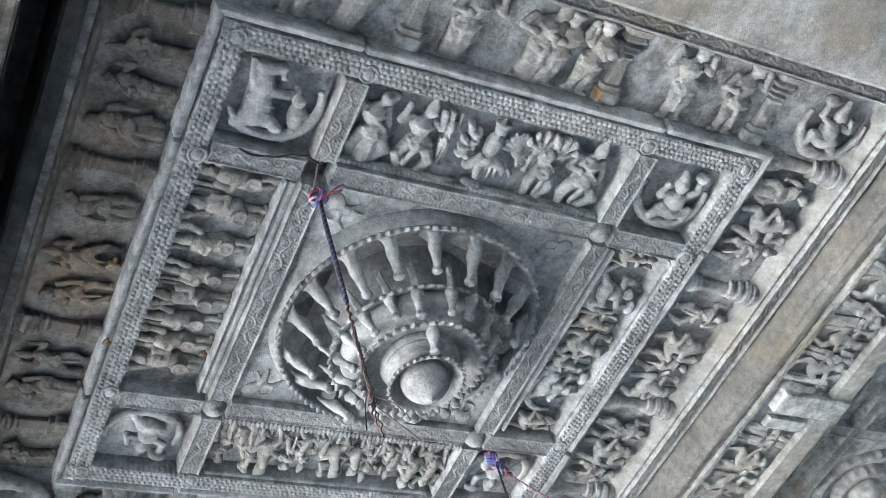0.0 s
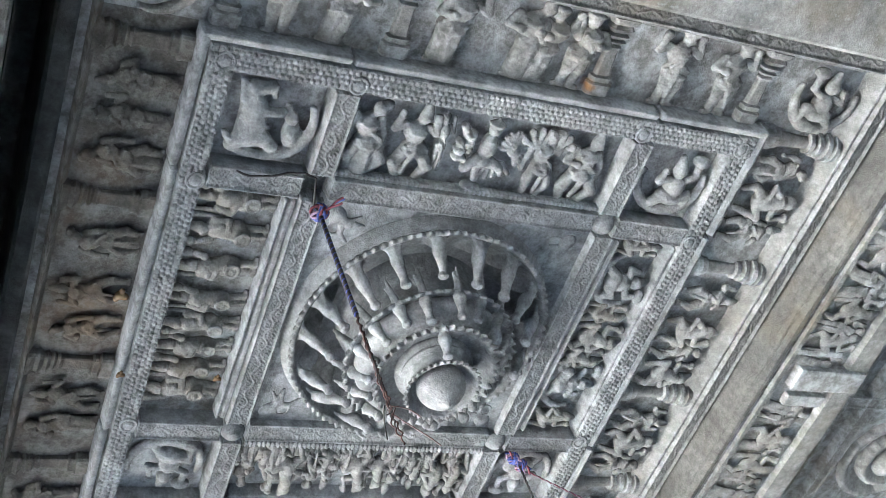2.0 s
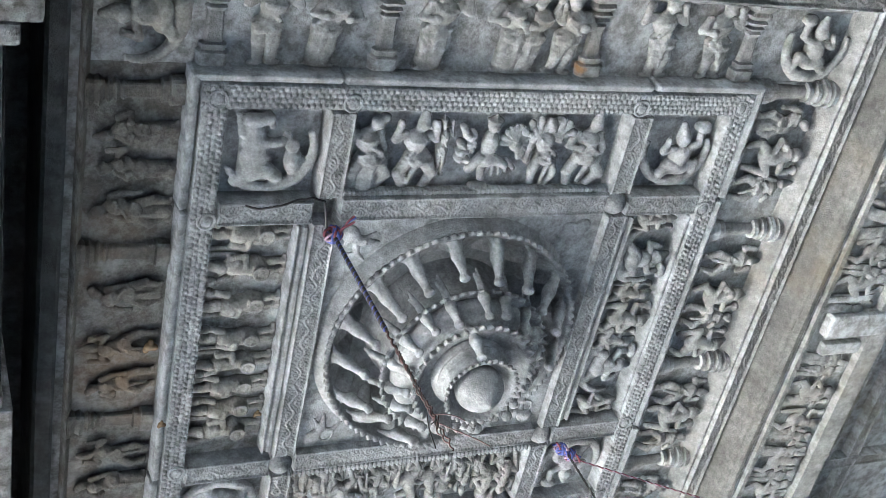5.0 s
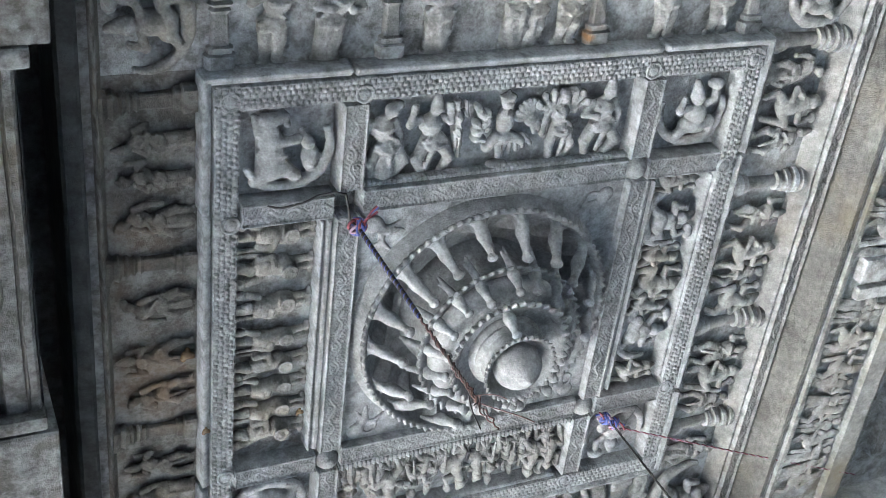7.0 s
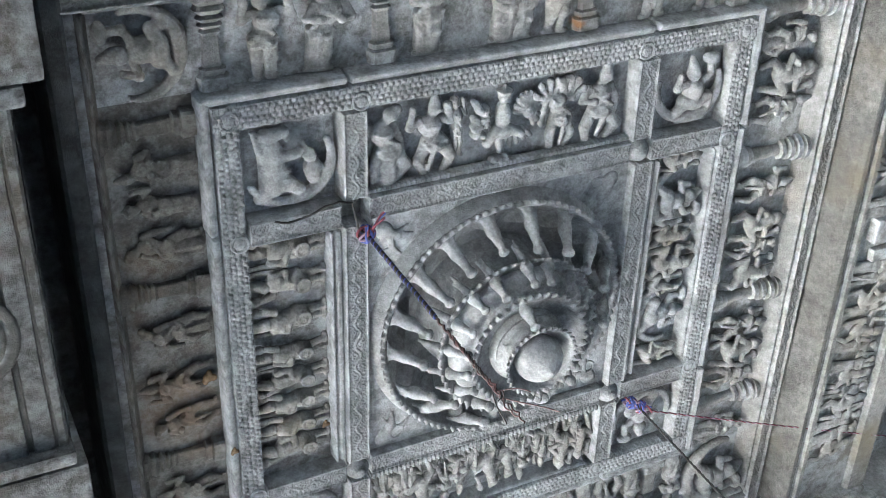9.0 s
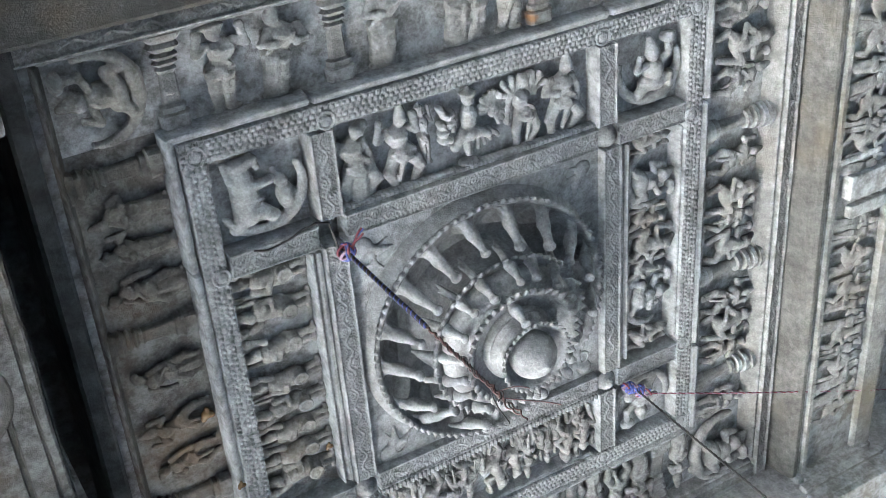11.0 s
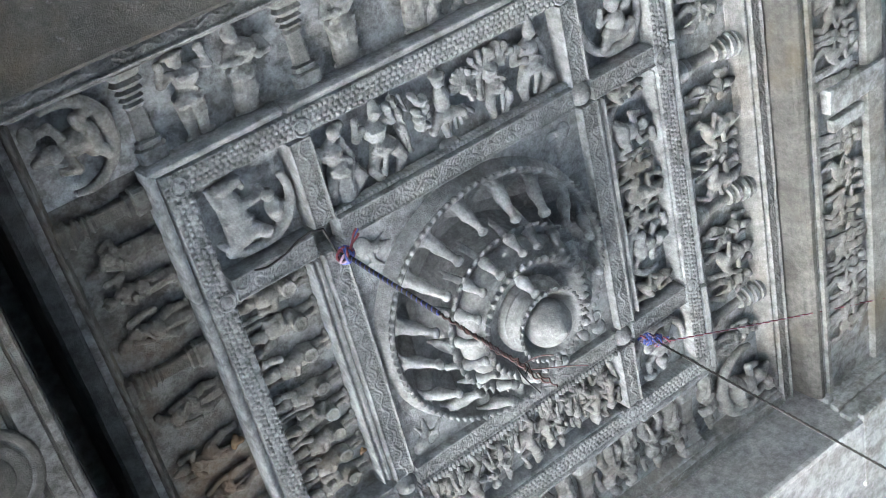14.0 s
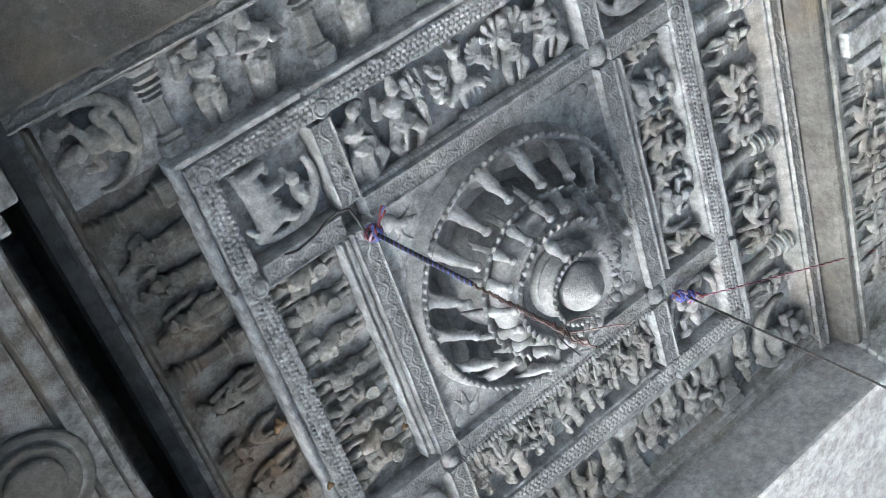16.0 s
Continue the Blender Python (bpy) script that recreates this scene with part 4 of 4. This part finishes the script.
tagged(new("ceiling_east", solid("ceiling_east", 1.93, 4.2, -1.4, 2.2, H + 0.02, H + 0.3, EAST_STONE, 0)), "pale worn stone ceiling slab beyond the beam", "ceiling", kind="structure")
rose = thing("lotus_medallion", "round carved stone lotus on the next ceiling", "medallion", m=Matrix.Translation((2.52, 0.53, H + 0.02)))
part("petal_ring", lathe("petal_ring", [(0.24, 0.01), (0.235, -0.02), (0.22, -0.035), (0.205, -0.03), (0.18, -0.005), (0.15, 0.0), (0.12, -0.01)], 220, BEAM, teeth(30, (1, 2, 3), 0.012, 0.005)), rose)
part("inner_ring", lathe("inner_ring", [(0.15, 0.01), (0.142, -0.04), (0.128, -0.055), (0.11, -0.045), (0.09, -0.03), (0.06, -0.03)], 180, BEAM, teeth(20, (1, 2, 3), 0.008, 0.004)), rose)
part("boss", lathe("boss", [(0.085, 0.0), (0.082, -0.05), (0.06, -0.075), (0.03, -0.088), (0.001, -0.092)], 40, BEAM), rose)
square = thing("lotus_surround", "pale moulded stone surround of the next lotus", "surround")
strip = sheet("scroll_strip", 1.3, 0.07, scroll_relief(0.07, 0.12, 0.009), 0.005, EAST_STONE)
for a, (x, y) in ((0, (2.52, 0.19)), (0, (2.52, 0.87)), (90, (2.19, 0.53)), (90, (2.85, 0.53)), (90, (2.02, 0.53))):
    part("scroll_strip", strip, square, Matrix.Translation((x, y, H - 0.005)) @ Matrix.Rotation(radians(a), 4, "Z") @ Matrix.Rotation(math.pi, 4, "X"))
# joint stones across the east beam
for y0, y1, x0, x1, d in ((-0.165, -0.135, 1.47, 1.70, 0.150), (-0.085, 0.02, 1.53, 1.86, 0.172), (0.06, 0.115, 1.56, 1.75, 0.156)):
    tagged(new("joint_stone", solid("joint_stone", x0, x1, y0, y1, H - d, H - 0.06, BEAM, 0.01)), "broken pale stone block across the beam", "joint stone", "joint stones")
# stepped capital where the east and south beams meet
cap = thing("corner_capital", "stepped stone capital where two beams meet", "capital")
for k, (r, z0, z1) in enumerate(((0.22, 0.10, 0.17), (0.19, 0.17, 0.19), (0.235, 0.19, 0.235), (0.20, 0.235, 0.25), (0.25, 0.25, 0.31), (0.21, 0.31, 0.345))):
    part("tier", solid("tier", 1.64 - r, 1.64 + r, 1.36, 1.36 + 2 * r, H - z1, H - z0, BEAM, 0.008), cap)

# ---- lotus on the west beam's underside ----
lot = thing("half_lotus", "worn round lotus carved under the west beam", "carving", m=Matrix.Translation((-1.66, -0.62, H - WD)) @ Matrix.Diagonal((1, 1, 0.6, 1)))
part("petal_ring", lathe("petal_ring", [(0.145, 0.01), (0.143, -0.010), (0.132, -0.016), (0.12, -0.008), (0.112, -0.006), (0.108, -0.018), (0.094, -0.022), (0.082, -0.01), (0.076, -0.012), (0.072, 0.004)], 120, BROWN_SHADED_BEAM, teeth(16, (2, 6), 0.004, 0.002)), lot)
part("boss", lathe("boss", [(0.078, 0.004), (0.075, -0.013), (0.07, -0.024), (0.05, -0.028), (0.02, -0.034), (0.001, -0.035)], 96, BROWN_SHADED_BEAM), lot)

# ---- cords ----
def cord(name, points, radius, material, parent):
    cu = bpy.data.curves.new(name, "CURVE")
    cu.dimensions, cu.bevel_depth, cu.bevel_resolution = "3D", radius, 2
    sp = cu.splines.new("POLY")
    sp.points.add(len(points) - 1)
    for q, co in zip(sp.points, points):
        q.co = (*co, 1)
    tmp = bpy.data.objects.new(name, cu)
    scene.collection.objects.link(tmp)
    me = bpy.data.meshes.new_from_object(tmp.evaluated_get(bpy.context.evaluated_depsgraph_get()))
    bpy.data.objects.remove(tmp)
    me.name = name
    me.materials.clear()
    me.materials.append(material)
    me.shade_smooth()
    ob = new(name, me)
    ob.parent = parent
    return ob


def strand(a, b, turns, radius, phase, n=90, sag=0.0, stray=0.0, seed=0):
    a, b = Vector(a), Vector(b)
    d = (b - a).normalized()
    s = d.orthogonal().normalized()
    t = d.cross(s)
    out = []
    for k in range(n + 1):
        f = k / n
        w = 2 * math.pi * turns * f + phase
        j = Vector((noise.noise(Vector((f * 6, seed, 0))), noise.noise(Vector((f * 6, seed, 5))), 0)) * stray * f
        out.append(a.lerp(b, f) + Vector((0, 0, -sag * 4 * f * (1 - f))) + (s * math.cos(w) + t * math.sin(w)) * radius + j)
    return out


def knot(centre, size, parent, seed, colours):
    r = random.Random(seed)
    for k, mat in enumerate(colours):
        tilt = Matrix.Rotation(r.uniform(0, 3.1), 3, "X") @ Matrix.Rotation(r.uniform(0, 3.1), 3, "Y")
        pts = []
        for i in range(49):
            a = 2 * math.pi * i / 24
            q = tilt @ Vector((math.cos(a) * size, math.sin(a) * size * r.uniform(0.75, 0.8), 0.3 * size * math.sin(a * 1.5 + k)))
            pts.append(Vector(centre) + q)
        cord("knot_loop", pts, 0.0045, mat, parent)


K1 = Vector((-0.486, -0.444, H - 0.042))
rope = thing("hanging_rope", "dark frayed rope hanging from a blue and red knot", "rope")
knot(K1, 0.026, rope, 3, (BLUE_CORD, RED_CORD, BLUE_CORD, PALE_CORD, BLUE_CORD, RED_CORD))
end = K1 + Vector((0.0, 0.0, -0.96))
for k, mat in enumerate((BLACK_CORD, BLUE_CORD, BLACK_CORD, BLACK_CORD)):
    cord("strand", strand(K1, K1.lerp(end, 0.5), 20, 0.0042, 1.57 * k, 180), 0.0034, mat, rope)
for k, mat in enumerate((BROWN_CORD, BLACK_CORD, BLACK_CORD, BROWN_CORD, BROWN_CORD)):
    cord("strand", strand(K1.lerp(end, 0.40), K1.lerp(end, 0.88 + 0.03 * k), 16, 0.0032, 1.3 * k, 150, 0, 0.012, k), 0.0021, mat, rope)
for k in range(5):
    a = K1.lerp(end, 0.86)
    b = a + Vector((random.Random(k).uniform(-0.06, 0.09), random.Random(k + 9).uniform(-0.06, 0.06), -0.05 - 0.05 * (k % 3)))
    cord("frayed_end", strand(a, b, 0.4, 0.012, k, 16), 0.0016, BLACK_CORD if k % 2 else BROWN_CORD, rope)
for k, (mat, tip) in enumerate(((RED_CORD, (0.05, -0.075, -0.02)), (BLUE_CORD, (0.055, -0.07, -0.015)), (RED_CORD, (0.045, -0.065, -0.03)))):
    cord("loose_end", strand(K1 + Vector((0.0, 0, -0.01)), K1 + Vector(tip), 1, 0.003, k, 12), 0.0035, mat, rope)

K2 = Vector((0.605, 0.56, H - 0.05))
line = thing("tied_string", "blue and red string tied to the frame's corner", "string")
knot(K2 + Vector((-0.02, -0.01, 0.0)), 0.021, line, 8, (BLUE_CORD, PALE_CORD, BLUE_CORD))
knot(K2 + Vector((0.018, 0.014, -0.012)), 0.022, line, 12, (BLUE_CORD, RED_CORD, PALE_CORD, BLUE_CORD))
for k, mat in enumerate((BLUE_CORD, RED_CORD, PALE_CORD)):
    cord("knot_loop", strand(K2 + Vector((-0.05, -0.025, 0.01)), K2 + Vector((0.055, 0.03, -0.03)), 1.3, 0.012, 2.1 * k, 30), 0.004, mat, line)
for k, mat in enumerate((BLACK_CORD, BLACK_CORD)):
    cord("strand", strand(K2, K2 + Vector((0.02, 0.055, -1.25)), 26, 0.0028, 3.14 * k, 180), 0.0024, mat, line)
cord("thread", strand(K2 + Vector((0.05, 0.03, -0.03)), (1.93, 1.105, H - 0.156), 30, 0.0015, 0, 120, 0.008), 0.0024, RED_CORD, line)
cord("thread", strand(K2 + Vector((0.05, 0.03, -0.03)), (1.93, 1.105, H - 0.156), 30, 0.0015, 3.14, 120, 0.008), 0.002, PALE_CORD, line)
# an old cord laid along the bar to the knot
ring = thing("slack_cord", "thin dark cord lying along the stone bar", "cord")
cord("strand", [(-0.76 + 0.02 * k, -0.538 + 0.014 * math.sin(k * 0.55) - (0.012 if k > 9 else 0), H - 0.018 - 0.004 * math.sin(k * 1.3)) for k in range(13)] + [K1 + Vector((-0.02, -0.015, 0.01)), K1], 0.0036, BLACK_CORD, ring)

# ---- insect nests of mud and wax ----
for x, y, s in ((-0.615, 0.285, 0.010), (-0.937, 0.258, 0.010), (-0.985, -0.018, 0.017)):
    bodies = [("e", (0, 0, 0), (s, s * 0.8, s * 0.9)), ("e", (s * 0.9, s * 0.3, 0), (s * 0.7, s * 0.6, s * 0.7)), ("e", (-s * 0.6, s * 0.7, 0), (s * 0.6, s * 0.7, s * 0.6)), ("e", (s * 0.2, -s, 0), (s * 0.5, s * 0.6, s * 0.5))]
    nest = new("insect_nest", skin("insect_nest", bodies, (-3 * s,) * 3, (3 * s,) * 3, s * 0.16, s * 0.2, MUD, s * 0.05))
    nest.matrix_basis = Matrix.Translation((x, y, H - (-0.012 if x > -0.7 else 0.026 if x > -0.95 else -0.022)))
    tagged(nest, "small glossy brown insect nest stuck to the stone", "insect nest", "insect nests")
